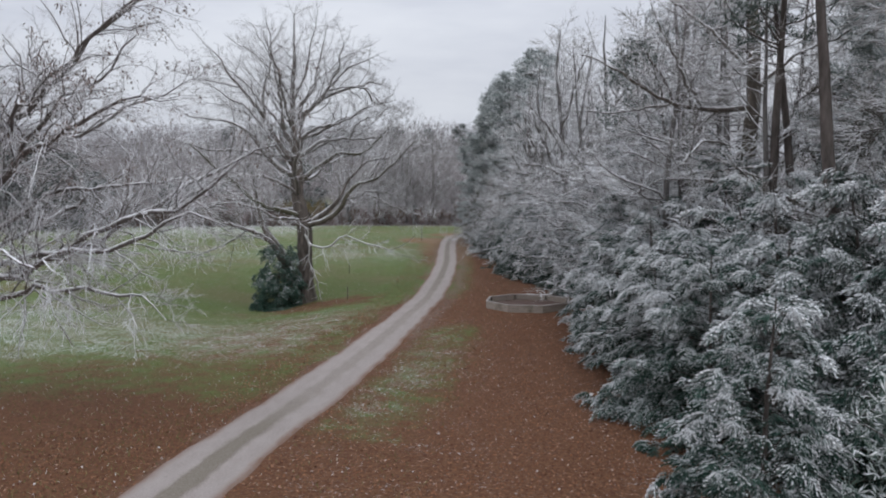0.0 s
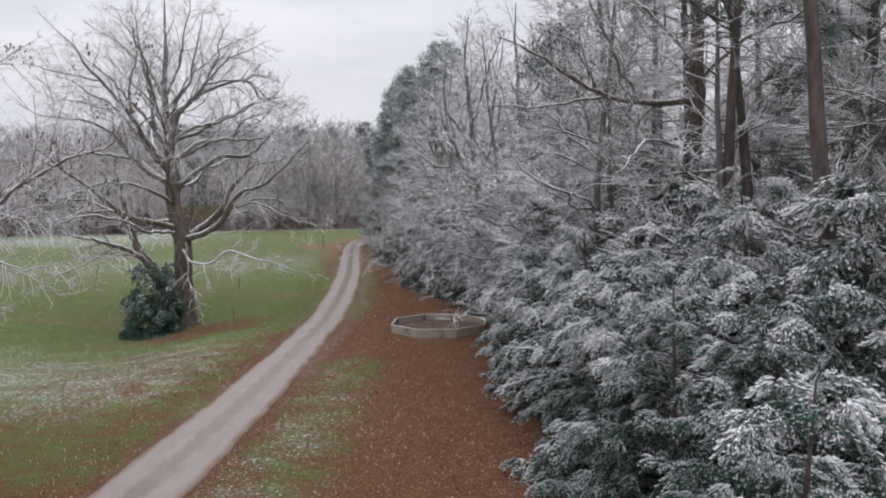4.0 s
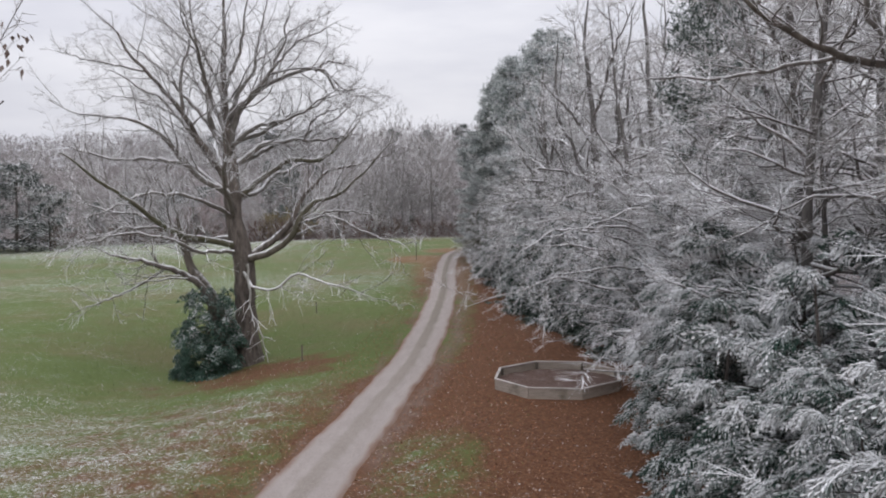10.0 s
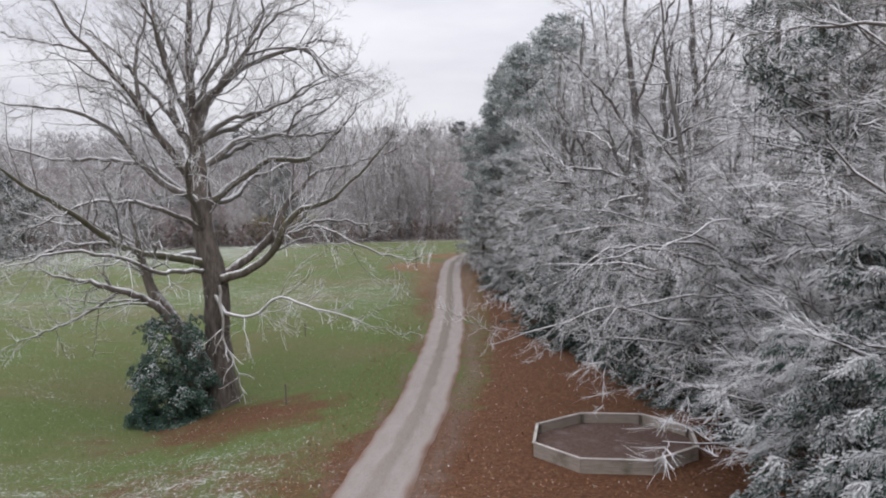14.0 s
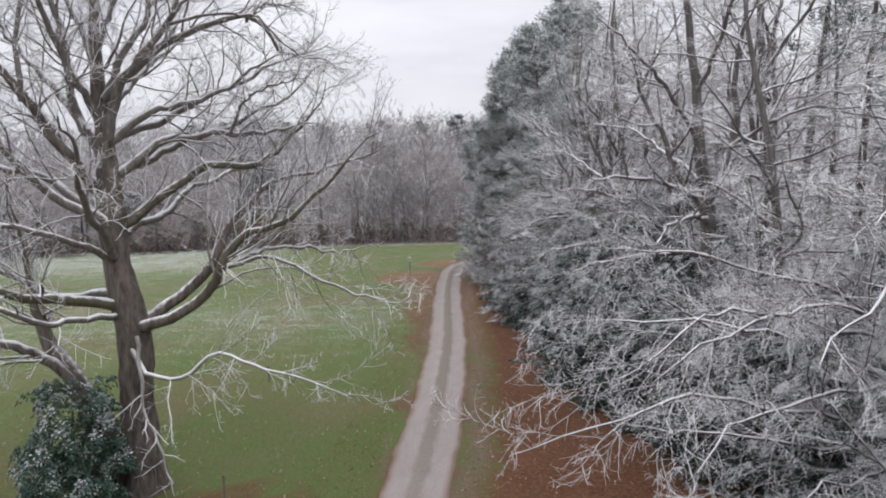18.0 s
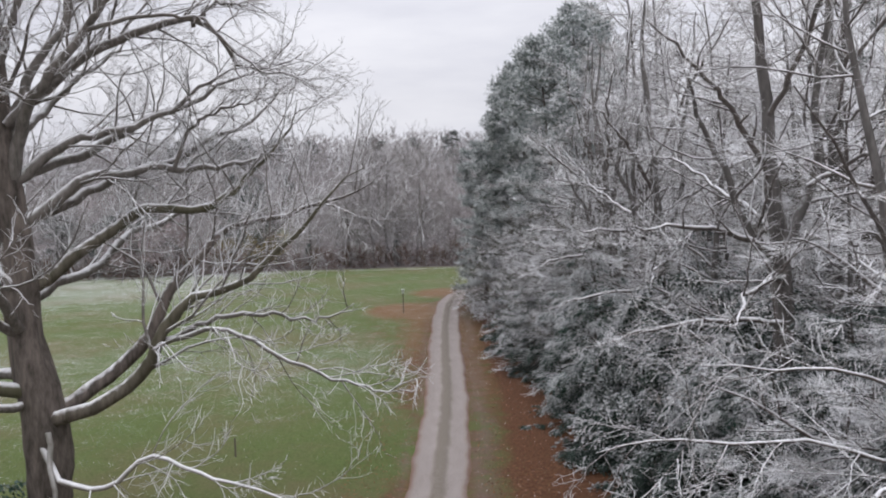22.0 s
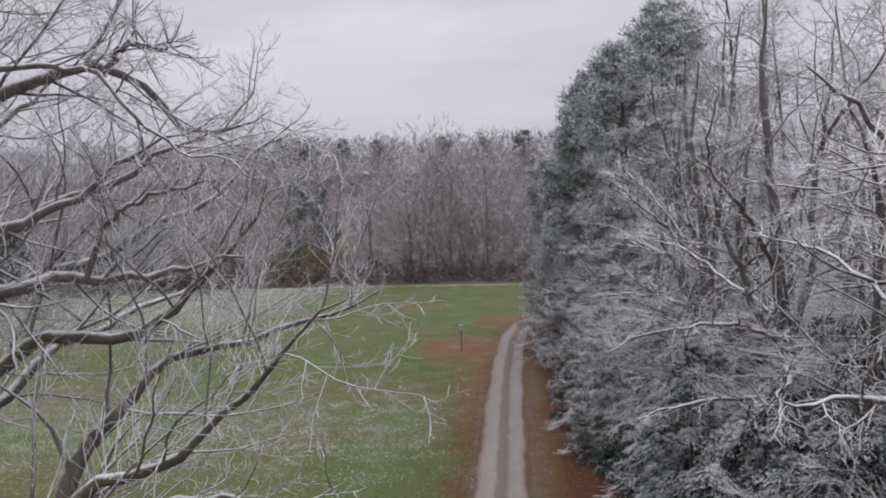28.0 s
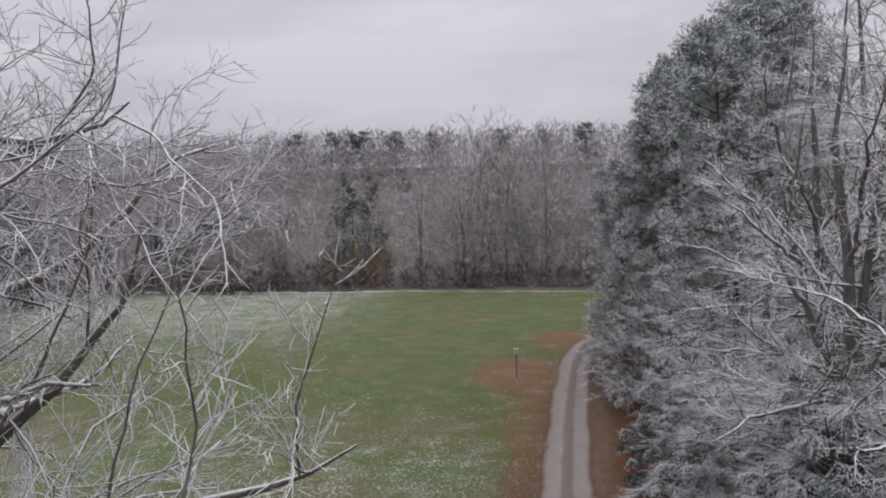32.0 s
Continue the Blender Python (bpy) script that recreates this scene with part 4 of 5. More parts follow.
    g = branches(rng, P, R, ln, [
        dict(per=15, f0=0.2, angle=46, ratio=0.5, rr=0.32, k=8, wander=0.16, lift=0.2, rmin=0.02, sides=5, end=0.25, most=4.4, flat=0.25),
        dict(per=10, f0=0.1, angle=44, ratio=0.48, rr=0.5, k=5, wander=0.17, lift=0.15, rmin=0.0095, sides=3, end=0.45, flat=0.15),
        dict(per=6, f0=0.12, angle=40, ratio=0.5, rr=0.6, k=2, wander=0.14, lift=0.2, rmin=0.007, end=0.6),
        dict(per=3, f0=0.2, angle=36, ratio=0.6, rr=0.8, k=1, wander=0.12, lift=0.15, rmin=0.0055, end=0.6, min=0.12)])
    kept = []
    for q, (lo, hi) in zip(g[1:], ((0.75, 0.95), (0.45, 0.8), (0.15, 0.55))):
        z = q[0][:, 0, 2]
        ok = rng.uniform(0, 1, len(z)) < lo + (hi - lo) * smoothstep(9.0, 12.0, z)
        kept.append((q[0][ok], q[1][ok], q[2]))
    stuff_part("branchwork", tubes(*g[0]), OAK_LIMB, root)
    stuff_part("crown", joined([tubes(*q) for q in kept]), OAK_TWIG, root)
    return root


oak = build_oak()


def build_vine():
    rng = np.random.default_rng(5)
    base = Vector((OAK_AT[0], OAK_AT[1], ground_at(*OAK_AT) + 0.1))
    root = tree_root("vine", base, "pale bare vine hanging down the oak's trunk", "vine")
    main, r = smooth_line([(0.3, -0.78, 6.1, 0.09), (0.42, -0.86, 4.6, 0.075), (0.45, -0.92, 3.3, 0.06), (0.95, -1.05, 2.2, 0.05), (1.2, -1.1, 1.3, 0.04), (1.55, -1.2, 0.1, 0.02)], 20, rng, 0.03)
    part_np("stem", tubes(main[None], r[None], 6), VINE_BARK, root)
    g = branches(rng, main[None], r[None], np.array([4.0]), [dict(per=10, f0=0.3, angle=60, ratio=0.45, rr=0.6, k=5, wander=0.25, lift=-0.5, rmin=0.014, sides=4), dict(per=5, angle=45, ratio=0.5, k=3, wander=0.25, lift=-0.2, rmin=0.008)])
    stuff_part("shoot_tangle", joined([tubes(*q) for q in g]), VINE_BARK, root)


build_vine()


bush = evergreen("holly_bush", 21, 5.2, 2.4, 150, 1350, "dark green snow-dusted evergreen bush at the oak's foot", HOLLY, spray=0.5, droop=0.9, bushy=0.2, pairs=4, width=0.13, category="bush", billow=0.06, sag=-1.5, mottle=0.6)
bush.location = (-13.5, 69.0, ground_at(-13.5, 69.0))


def shaped_tree(name, seed, at, trunk, limbs, label, levels, mats, group="", thin=1.0, rough=0.07, turn=0.0):
    """A leafless tree with its own trunk and limbs, given as curves (x, y, z, radius)."""
    rng = np.random.default_rng(seed)
    root = tree_root(name, (*at, ground_at(*at)), label, "tree", group)
    root.rotation_euler = (0, 0, radians(turn))
    tp, tr = smooth_line(trunk, 18, rng, 0.03)
    part_np("trunk", tubes(tp[None], tr[None], 11), mats[0], root)
    P, R = [], []
    for c in limbs:
        p, r = smooth_line(c, 18, rng, rough * 0.6)
        r = r * thin
        P.append(p)
        R.append(r)
        part_np("limb", tubes(p[None], r[None], 7), mats[0] if c[0][3] > 0.19 else mats[1], root)
    P, R = np.array(P), np.array(R)
    ln = np.linalg.norm(np.diff(P, axis=1), axis=2).sum(1)
    g = branches(rng, P, R, ln, levels)
    stuff_part("branchwork", tubes(*g[0]), mats[1], root)
    stuff_part("crown", joined([tubes(*q) for q in g[1:]]), mats[2], root)
    return root


SPREADING = [dict(per=11, f0=0.15, angle=50, ratio=0.46, rr=0.5, k=7, wander=0.15, lift=0.12, rmin=0.02, sides=4, end=0.3, flat=0.45, most=4.2),
             dict(per=8, f0=0.12, angle=48, ratio=0.48, rr=0.5, k=4, wander=0.17, lift=0.08, rmin=0.011, sides=3, end=0.5, flat=0.3),
             dict(per=4, f0=0.12, angle=46, ratio=0.5, rr=0.6, k=2, wander=0.24, lift=0.05, rmin=0.007, end=0.6, min=0.12)]


ARCHING = [dict(SPREADING[0], per=13, most=2.8, rr=0.4, rmin=0.015, lift=-0.1), dict(SPREADING[1], per=11, rmin=0.0085, lift=-0.05), dict(SPREADING[2], per=5, rmin=0.0055)]


# ---- the tree whose branches hang in beside the lane ----
def leaf_clusters(root, pts, n, size, mat, seed):
    rng = np.random.default_rng(seed)
    i = rng.integers(0, len(pts), n // 9)
    c = pts[i, -1]
    j = rng.integers(0, len(c), n)
    lv = np.array([(0, 0, 0), (0.45, 0.25, 0.05), (1, 0, -0.1), (0.45, -0.25, 0.05)])
    pos = c[j] + rng.normal(0, 0.13, (n, 3))
    part_np("foliage", scatter(lv, np.array([[0, 1, 2, 3]]), pos, rng.normal(0, 0.6, (n, 3)) + np.array([0, 0, -1.0]), size * rng.uniform(0.7, 1.3, n), rng), mat, root, "withered brown leaves still hanging", smooth=False)


def near_tree():
    rng = np.random.default_rng(8)
    at = (-19.0, 34.0)
    root = tree_root("hanging_tree", (*at, ground_at(*at)), "leafless tree with snowy branches drooping beside the lane")
    trunk, tr = smooth_line([(0, 0, -0.4, 0.5), (0.2, 0, 3, 0.4), (0.1, 0.2, 7, 0.33), (-0.2, 0, 11, 0.22), (0, 0, 15, 0.06)], 14, rng, 0.03)
    part_np("trunk", tubes(trunk[None], tr[None], 10), OAK_BARK, root)
    limbs = [
        [(0.1, 0, 4.6, 0.2), (2.5, -1, 5.6, 0.16), (5.5, -2.2, 7.4, 0.12), (8.5, -3, 9.6, 0.07), (10.5, -3.4, 10.8, 0.03)],
        [(0.1, 0, 4.0, 0.18), (3, -2, 4.7, 0.14), (4.8, -3.6, 5.0, 0.1), (6.2, -4.6, 4.7, 0.06), (7.2, -5.4, 4.0, 0.025)],
        [(0, 0, 5.5, 0.18), (1.8, 1.0, 7.0, 0.14), (3.2, 1.5, 8.3, 0.1), (4.4, 1.7, 9.0, 0.05)],
        [(0, 0, 7, 0.18), (2.0, -1.6, 9.5, 0.13), (4.2, -2.8, 12, 0.09), (6.0, -3.2, 14, 0.04)],
        [(0, 0, 8, 0.17), (2.8, 1.2, 10.5, 0.12), (4.8, 1.8, 12.2, 0.08), (6.8, 2.2, 13.0, 0.03)],
        [(0, 0, 6.5, 0.17), (-2.5, -2, 8.5, 0.12), (-5, -3.5, 10, 0.06), (-7, -4.5, 11, 0.03)],
        [(0, 0, 7.0, 0.16), (1.5, -2, 9.6, 0.12), (3.2, -4, 11.4, 0.08), (4.6, -5.4, 12.6, 0.03)],
        [(0, 0, 6.2, 0.16), (2.6, -0.8, 8.0, 0.12), (5.4, -1.8, 8.8, 0.08), (8, -2.4, 8.6, 0.03)],
        [(0.1, 0, 5.0, 0.22), (3, -2, 6.2, 0.17), (6.5, -4.6, 7.6, 0.12), (8.6, -6.0, 8.8, 0.06), (9.6, -6.6, 9.6, 0.025)],
        [(0.1, 0, 4.6, 0.22), (3.2, -2.3, 5.8, 0.16), (6.2, -4.6, 6.9, 0.11), (8.0, -5.6, 7.6, 0.05), (9.0, -6.0, 7.4, 0.02)],
        [(0, 0, 8.4, 0.22), (2.4, -2.0, 11.2, 0.17), (4.8, -3.6, 13.6, 0.11), (6.6, -4.6, 15.4, 0.04)],
        [(0, 0, 9.4, 0.2), (2.6, -0.6, 12.6, 0.15), (5.0, -1.2, 15.0, 0.1), (7.2, -1.6, 16.6, 0.04)],
        [(0, 0, 10, 0.2), (1.2, -2.4, 14, 0.14), (2.6, -4.4, 17, 0.08), (3.6, -5.6, 19, 0.03)],
        [(0, 0, 7.4, 0.2), (3.0, -3.2, 9.8, 0.15), (5.8, -5.6, 11.2, 0.09), (8.0, -7.0, 11.6, 0.03)],
        [(0, 0, 5.6, 0.12), (2.2, -3.6, 6.2, 0.09), (4.2, -6.4, 6.2, 0.05), (5.6, -8.2, 5.6, 0.03)],
        [(-0.1, 0, 9.5, 0.15), (0.8, -2, 12.5, 0.1), (1.4, -3.2, 15, 0.05), (1.6, -3.6, 17, 0.02)],
        [(0, 0, 8.5, 0.15), (-1.5, 2.5, 11, 0.1), (-2.5, 5, 13, 0.05), (-3.5, 7, 14, 0.02)],
    ]
    P, R = [], []
    for c in limbs:
        p, r = smooth_line([(1.36 * a, e, f, 0.7 * q if q > 0.035 else 0.008) for a, e, f, q in c], 16, rng, 0.06)
        P.append(p)
        R.append(r)
        part_np("limb", tubes(p[None], r[None], 7), LIMB_BARK, root)
    P, R = np.array(P), np.array(R)
    ln = np.linalg.norm(np.diff(P, axis=1), axis=2).sum(1)
    g = branches(rng, P, R, ln, [
        dict(per=25, f0=0.15, angle=46, ratio=0.36, rr=0.42, k=6, wander=0.19, lift=0.05, rmin=0.014, sides=4, end=0.3, flat=0.3, most=2.8),
        dict(per=11, f0=0.12, angle=44, ratio=0.46, rr=0.5, k=4, wander=0.16, lift=0.0, rmin=0.008, sides=3, end=0.5),
        dict(per=5, f0=0.12, angle=42, ratio=0.5, rr=0.6, k=2, wander=0.16, lift=0.0, rmin=0.0055, end=0.6, min=0.12)])
    stuff_part("branchwork", tubes(*g[0]), LIMB_BARK, root)
    stuff_part("crown", joined([tubes(*q) for q in g[1:]]), OAK_TWIG, root)
    high = g[1][0][g[1][0][:, -1, 2] > 8.5]
    leaf_clusters(root, high, 4200, 0.115, DRY_LEAF, 4)


near_tree()


# ---- the wood along the lane ----
WOOD = "wood along the lane"
prng = np.random.default_rng(77)
EDGE_Y = [0, 30, 48, 60, 68, 85, 95, 125, 150]
EDGE_X = [7, 6.6, 6.8, 9.5, 6.5, 4.8, 4.2, 5.0, 12]


def edge(y):
    return float(np.interp(y, EDGE_Y, EDGE_X))


cedar_label = "dense dark cedar with snow-laden drooping sprays"
cedars = [evergreen("cedar_tree", 31, 7.6, 3.5, 96, 640, cedar_label, CEDAR, WOOD, spray=0.72, droop=0.55, pairs=9, width=0.055, bushy=0.55, billow=0.26),
          evergreen("cedar_tree", 32, 6.4, 3.3, 90, 600, cedar_label, CEDAR, WOOD, spray=0.7, droop=0.6, pairs=9, width=0.055, bushy=0.5, billow=0.26)]
cedars.append(evergreen("cedar_tree", 36, 7.4, 3.4, 96, 640, "dense dark green cedar with snow on its bough tips", CEDAR, WOOD, spray=0.72, droop=0.6, pairs=9, width=0.055, bushy=0.55, billow=0.26, snow=-0.2))
hem_label = "grey-green hemlock with drooping snow-covered tufts"
hemlocks = [evergreen("hemlock_tree", 33, 8.6, 3.5, 110, 900, hem_label, HEMLOCK, WOOD, spray=0.74, droop=0.8, bushy=0.6, axes=5, pairs=7, width=0.078, billow=0.28, mottle=0.55, snow=-0.04),
            evergreen("hemlock_tree", 35, 6.2, 3.2, 96, 800, hem_label, HEMLOCK, WOOD, spray=0.72, droop=0.9, bushy=0.45, axes=5, pairs=7, width=0.078, billow=0.28, mottle=0.55, snow=-0.04)]
place(cedars[2], [(7.5, 19.6, 0.85), (10.2, 26.0, 0.95), (12.4, 22.0, 1.2), (9.2, 29.0, 0.85)], prng)
place(cedars[0], [(9.3, 38.0, 0.98), (12.5, 31.5, 1.2), (10.6, 61.8, 0.8), (12.0, 44.0, 1.0), (8.7, 89.4, 1.05)], prng)
place(cedars[1], [(9.5, 32.2, 1.05), (8.6, 43.2, 0.95), (9.9, 70.5, 0.9), (9.4, 48.2, 0.85), (9.2, 35.4, 0.85), (7.6, 86.2, 0.95)], prng)
place(hemlocks[0], [(10.9, 68.0, 0.9), (9.6, 77.0, 0.95), (13.5, 41.0, 1.2), (13.2, 79, 1.1), (9.0, 104.5, 0.9), (9.2, 112.0, 1.0), (13.0, 26.0, 1.05), (13.4, 65.5, 0.9), (10.6, 46.8, 0.9), (12.0, 84.0, 1.1), (8.6, 96.0, 0.9)], prng)
place(hemlocks[1], [(9.8, 71.8, 1.1), (9.2, 77.5, 0.95), (8.3, 81.8, 0.95), (8.2, 92.5, 0.95), (10.8, 64.2, 1.0), (9.6, 74.6, 0.8), (6.4, 97.5, 0.75), (6.2, 104.0, 0.75), (6.4, 110.0, 0.8), (9.6, 81.6, 1.2), (11.6, 73.0, 1.2), (11.6, 58.8, 0.8)], prng)
sapling = pine_tree("white_pine", 34, 5.0, 2.1, 60, 700, "young white pine with long pale green needles", 0.02, WOOD, SOFT_PINE, 0.34)
place(sapling, [(10.0, 16.6, 1.0)], prng)

LM = (WOOD_BARK, LIMB_BARK, SNOW_TWIG)
side = [fuzzy_tree("understory_tree", 41, 9.5, 0.12, 0.52, 28, "slender leafless tree with snowy layered branches", WOOD, 6, 4, 11, 0.015, 0.08, LM, -0.1, 0.65, 76, (0.02, 0.012), 0.95, 0.72, True),
        fuzzy_tree("understory_tree", 42, 12.5, 0.15, 0.44, 30, "leafless tree with snow-lined spreading branches", WOOD, 6, 4, 11, 0.016, 0.1, LM, 0.0, 0.6, 74, (0.022, 0.013), 1.0, 0.7, True),
        fuzzy_tree("understory_tree", 43, 8.0, 0.13, 0.62, 26, "low leafless tree with arching snow-white branches", WOOD, 6, 4, 11, 0.015, 0.06, LM, -0.25, 0.6, 70, (0.025, 0.013), 0.9, 0.65, True)]
place(side[0], [(11.0, 50.8, 1.0), (14.6, 61.5, 1.05), (14.5, 57, 1.2)], prng)
place(side[1], [(11.5, 54.5, 1.0), (13.0, 64.0, 1.0), (13.5, 46.0, 1.1), (12.5, 72.0, 1.1), (13.0, 80.0, 1.1)], prng)
place(side[2], [(10.4, 66.4, 0.8), (12.6, 55.6, 0.9), (13.6, 64.5, 0.95), (11.8, 53.0, 0.95)], prng)

# trees that reach out over the bed and the lane
arching = shaped_tree("arching_tree", 81, (13.0, 60.5), [(0, 0, -0.3, 0.28), (-0.2, 0, 2, 0.22), (-0.5, 0, 5, 0.16), (-0.3, 0, 9, 0.08), (0, 0, 12, 0.03)], [
    [(-0.19, 0, 3.2, 0.13), (-4.51, -0.5, 3.9, 0.1), (-6.99, -1, 4.3, 0.075), (-9.24, -1.2, 3.9, 0.05), (-11.28, -1.5, 3.2, 0.02)],
    [(-0.2, 0, 5, 0.13), (-3.5, -2.5, 6.6, 0.1), (-5.8, -4.2, 7.1, 0.075), (-7.6, -5.4, 6.8, 0.045), (-9.0, -6.2, 6.1, 0.015)],
    [(-0.3, 0, 4.6, 0.12), (-3.5, -1.5, 6.2, 0.1), (-6.4, -3.2, 6.8, 0.07), (-8.4, -4.3, 6.5, 0.04), (-9.6, -4.8, 5.8, 0.015)],
    [(-0.3, -0.2, 5.5, 0.12), (-2.5, -3.6, 7.4, 0.09), (-5, -6.6, 7.8, 0.06), (-7, -8.6, 7.0, 0.02)],
    [(-0.28, 0, 4.2, 0.12), (-3.95, 1.5, 5.4, 0.09), (-7.33, 2.2, 5.9, 0.06), (-9.92, 2.6, 5.5, 0.02)],
    [(-0.28, -0.2, 3.8, 0.12), (-3.38, -3, 5, 0.09), (-6.20, -5, 5.3, 0.06), (-8.57, -6.6, 4.6, 0.02)],
    [(-0.37, 0, 5, 0.11), (-3.61, -1, 7, 0.085), (-6.77, -1.6, 8, 0.05), (-9.24, -2, 8.1, 0.02)],
    [(-0.37, -0.1, 6, 0.1), (-2.04, -3, 8, 0.075), (-4.06, -5.6, 9.1, 0.045), (-5.63, -7.4, 9, 0.02)],
    [(-0.19, 0, 2.6, 0.1), (-3.84, 0.6, 2.6, 0.08), (-6.77, 1, 3.0, 0.05), (-8.14, 1.2, 3.2, 0.02)],
    [(-0.19, 0, 3, 0.1), (-2.93, -2.6, 3, 0.075), (-5.06, -4.4, 3.2, 0.045), (-6.38, -5.6, 3.3, 0.02)]],
    "leafless tree arching snow-white branches over the raised bed", ARCHING, (WOOD_BARK, LIMB_BARK, TWIG_BARK), WOOD, 0.58, 0.07)
forked = [(0, 0, -0.4, 0.42), (0.1, 0, 4, 0.33), (0, 0.1, 8.5, 0.29), (-0.3, 0, 12, 0.2), (-0.7, 0, 16, 0.13), (-0.6, 0.2, 21, 0.03)]
fork_limbs = [
    [(0, 0, 8.6, 0.2), (-1.0, -0.2, 9.8, 0.16), (-1.7, -0.2, 11.6, 0.13), (-2.6, -0.3, 13.4, 0.08), (-3.2, -0.3, 15.2, 0.03)],
    [(0, 0, 9.0, 0.16), (-1.6, -0.8, 9.6, 0.13), (-3.0, -1.2, 10.1, 0.09), (-4.6, -1.6, 10.0, 0.03)],
    [(0, 0, 8.8, 0.22), (0.8, 0.3, 10.6, 0.19), (1.4, 0.4, 14, 0.14), (1.8, 0.6, 17.5, 0.08), (2.4, 0.8, 20, 0.03)],
    [(0, 0, 8.2, 0.14), (-1.2, -2.2, 8.6, 0.11), (-2.6, -4.4, 8.4, 0.07), (-3.6, -6, 7.9, 0.02)],
    [(0, 0, 7.0, 0.13), (-2.0, 0.6, 7.0, 0.1), (-4.0, 0.8, 6.8, 0.07), (-5.8, 0.8, 6.2, 0.02)],
    [(-0.2, 0, 11, 0.14), (-2.2, -1.2, 13.6, 0.1), (-3.4, -1.6, 15, 0.06), (-4.4, -1.8, 15.6, 0.02)],
    [(-0.4, 0, 13, 0.12), (0.4, -2, 16, 0.09), (0.8, -3.6, 18, 0.05), (1.2, -4.6, 19.5, 0.02)],
    [(0.9, 0.3, 11, 0.12), (3.0, -0.6, 12.2, 0.09), (5.2, -1.4, 12.4, 0.05), (7, -2, 12, 0.02)],
    [(0, 0, 9.6, 0.12), (-0.8, 2.6, 11, 0.09), (-2, 5, 12, 0.05), (-3, 6.8, 12.4, 0.02)]]
fork_label = "dark forked hardwood with snow along its limbs"
fork_mats = (WOOD_BARK, LIMB_BARK, TWIG_BARK)
fork_a = shaped_tree("forked_tree", 82, (10.2, 71.0), forked, fork_limbs, fork_label, SPREADING, fork_mats, WOOD, 0.75)
for px, py, s, turn in ((15.2, 78.0, 1.12, 40), (9.6, 92.0, 0.9, -25), (15.0, 53.0, 1.05, 15), (11.2, 105.0, 1.0, -50), (9.9, 83.0, 0.95, 12), (10.6, 99.0, 0.95, 35)):
    c = copy_thing(fork_a, pose(px, py, ground_at(px, py), 0, 0, turn))
    c.scale = (s, s, s)
shaped_tree("forked_tree", 83, (14.8, 41.5), [(0, 0, -0.4, 0.5), (0, 0, 5, 0.42), (0.1, 0.1, 12, 0.34), (0.2, 0, 18, 0.2), (0, 0, 24, 0.04)], [
    [(0, 0, 12.3, 0.24), (-2, -0.3, 12.1, 0.2), (-4.2, -0.5, 12.7, 0.15), (-6, -0.6, 13.6, 0.1), (-8.4, -0.6, 14.7, 0.03)],
    [(-2.4, -0.3, 12.3, 0.13), (-3.8, -1.4, 13.8, 0.1), (-5.0, -2.2, 15.6, 0.06), (-5.6, -2.6, 17.2, 0.02)],
    [(-3.6, -0.4, 12.5, 0.11), (-5.6, 0.8, 12.2, 0.08), (-7.6, 1.6, 12.3, 0.05), (-9.4, 2.2, 12.0, 0.02)],
    [(0, 0, 14, 0.16), (-2, 1.2, 16.4, 0.12), (-4, 2.2, 18.4, 0.07), (-5.4, 2.8, 19.6, 0.02)],
    [(0, 0, 10, 0.15), (-1.8, -2.4, 10.4, 0.11), (-3.8, -4.6, 10.2, 0.07), (-5.4, -6.4, 9.4, 0.02)],
    [(0, 0, 15, 0.15), (0.8, -2.6, 17.5, 0.11), (0.6, -5, 19, 0.06), (0.4, -7, 20, 0.02)],
    [(0.1, 0, 13, 0.15), (2.4, -1, 15, 0.11), (4.8, -1.8, 16, 0.07), (6.8, -2.4, 16.4, 0.02)],
    [(0, 0, 8.6, 0.13), (-2.2, 0.6, 8.8, 0.1), (-4.6, 0.8, 8.5, 0.06), (-6.4, 0.8, 7.8, 0.02)]],
    "big hardwood with a heavy dark limb over the cedars", SPREADING, (OAK_BARK, OAK_LIMB, TWIG_BARK), WOOD, 0.64)

thicket = fuzzy_tree("understory_tree", 44, 9, 0.12, 0.5, 24, "grey-brown thicket tree with a haze of lightly snowed twigs", WOOD, 6, 4, 13, 0.018, 0.04, (WOOD_BARK, LIMB_BARK, EDGE_TWIG), -0.15, 0.5, 70, (0.025, 0.016), 1.0, 0.4)
place(thicket, [(17.5, 33.0, 1.4), (17.0, 40.5, 1.4), (7.8, 94.0, 0.85), (7.6, 100.5, 0.8), (7.6, 107.0, 0.85), (7.8, 112.5, 0.9), (7.0, 116.5, 0.8), (7.8, 103, 1.0), (7.8, 115, 1.2), (5.6, 118.5, 0.85), (6.6, 123.5, 0.9), (4.9, 125.5, 0.7), (9.4, 120, 1.2), (9.2, 97, 1.0), (9.6, 108, 1.2), (9.0, 91, 1.0), (13.0, 77, 1.2), (6.9, 104.0, 0.9), (5.7, 127.0, 0.85), (6.8, 96.5, 0.8), (5.4, 121.5, 0.8), (5.8, 132.0, 0.85), (10.4, 86.0, 1.1), (6.2, 139, 0.9), (9.5, 137, 1.2), (7.4, 130, 1.1)], prng)
tall_label = "tall leafless hardwood with snow on its limbs"
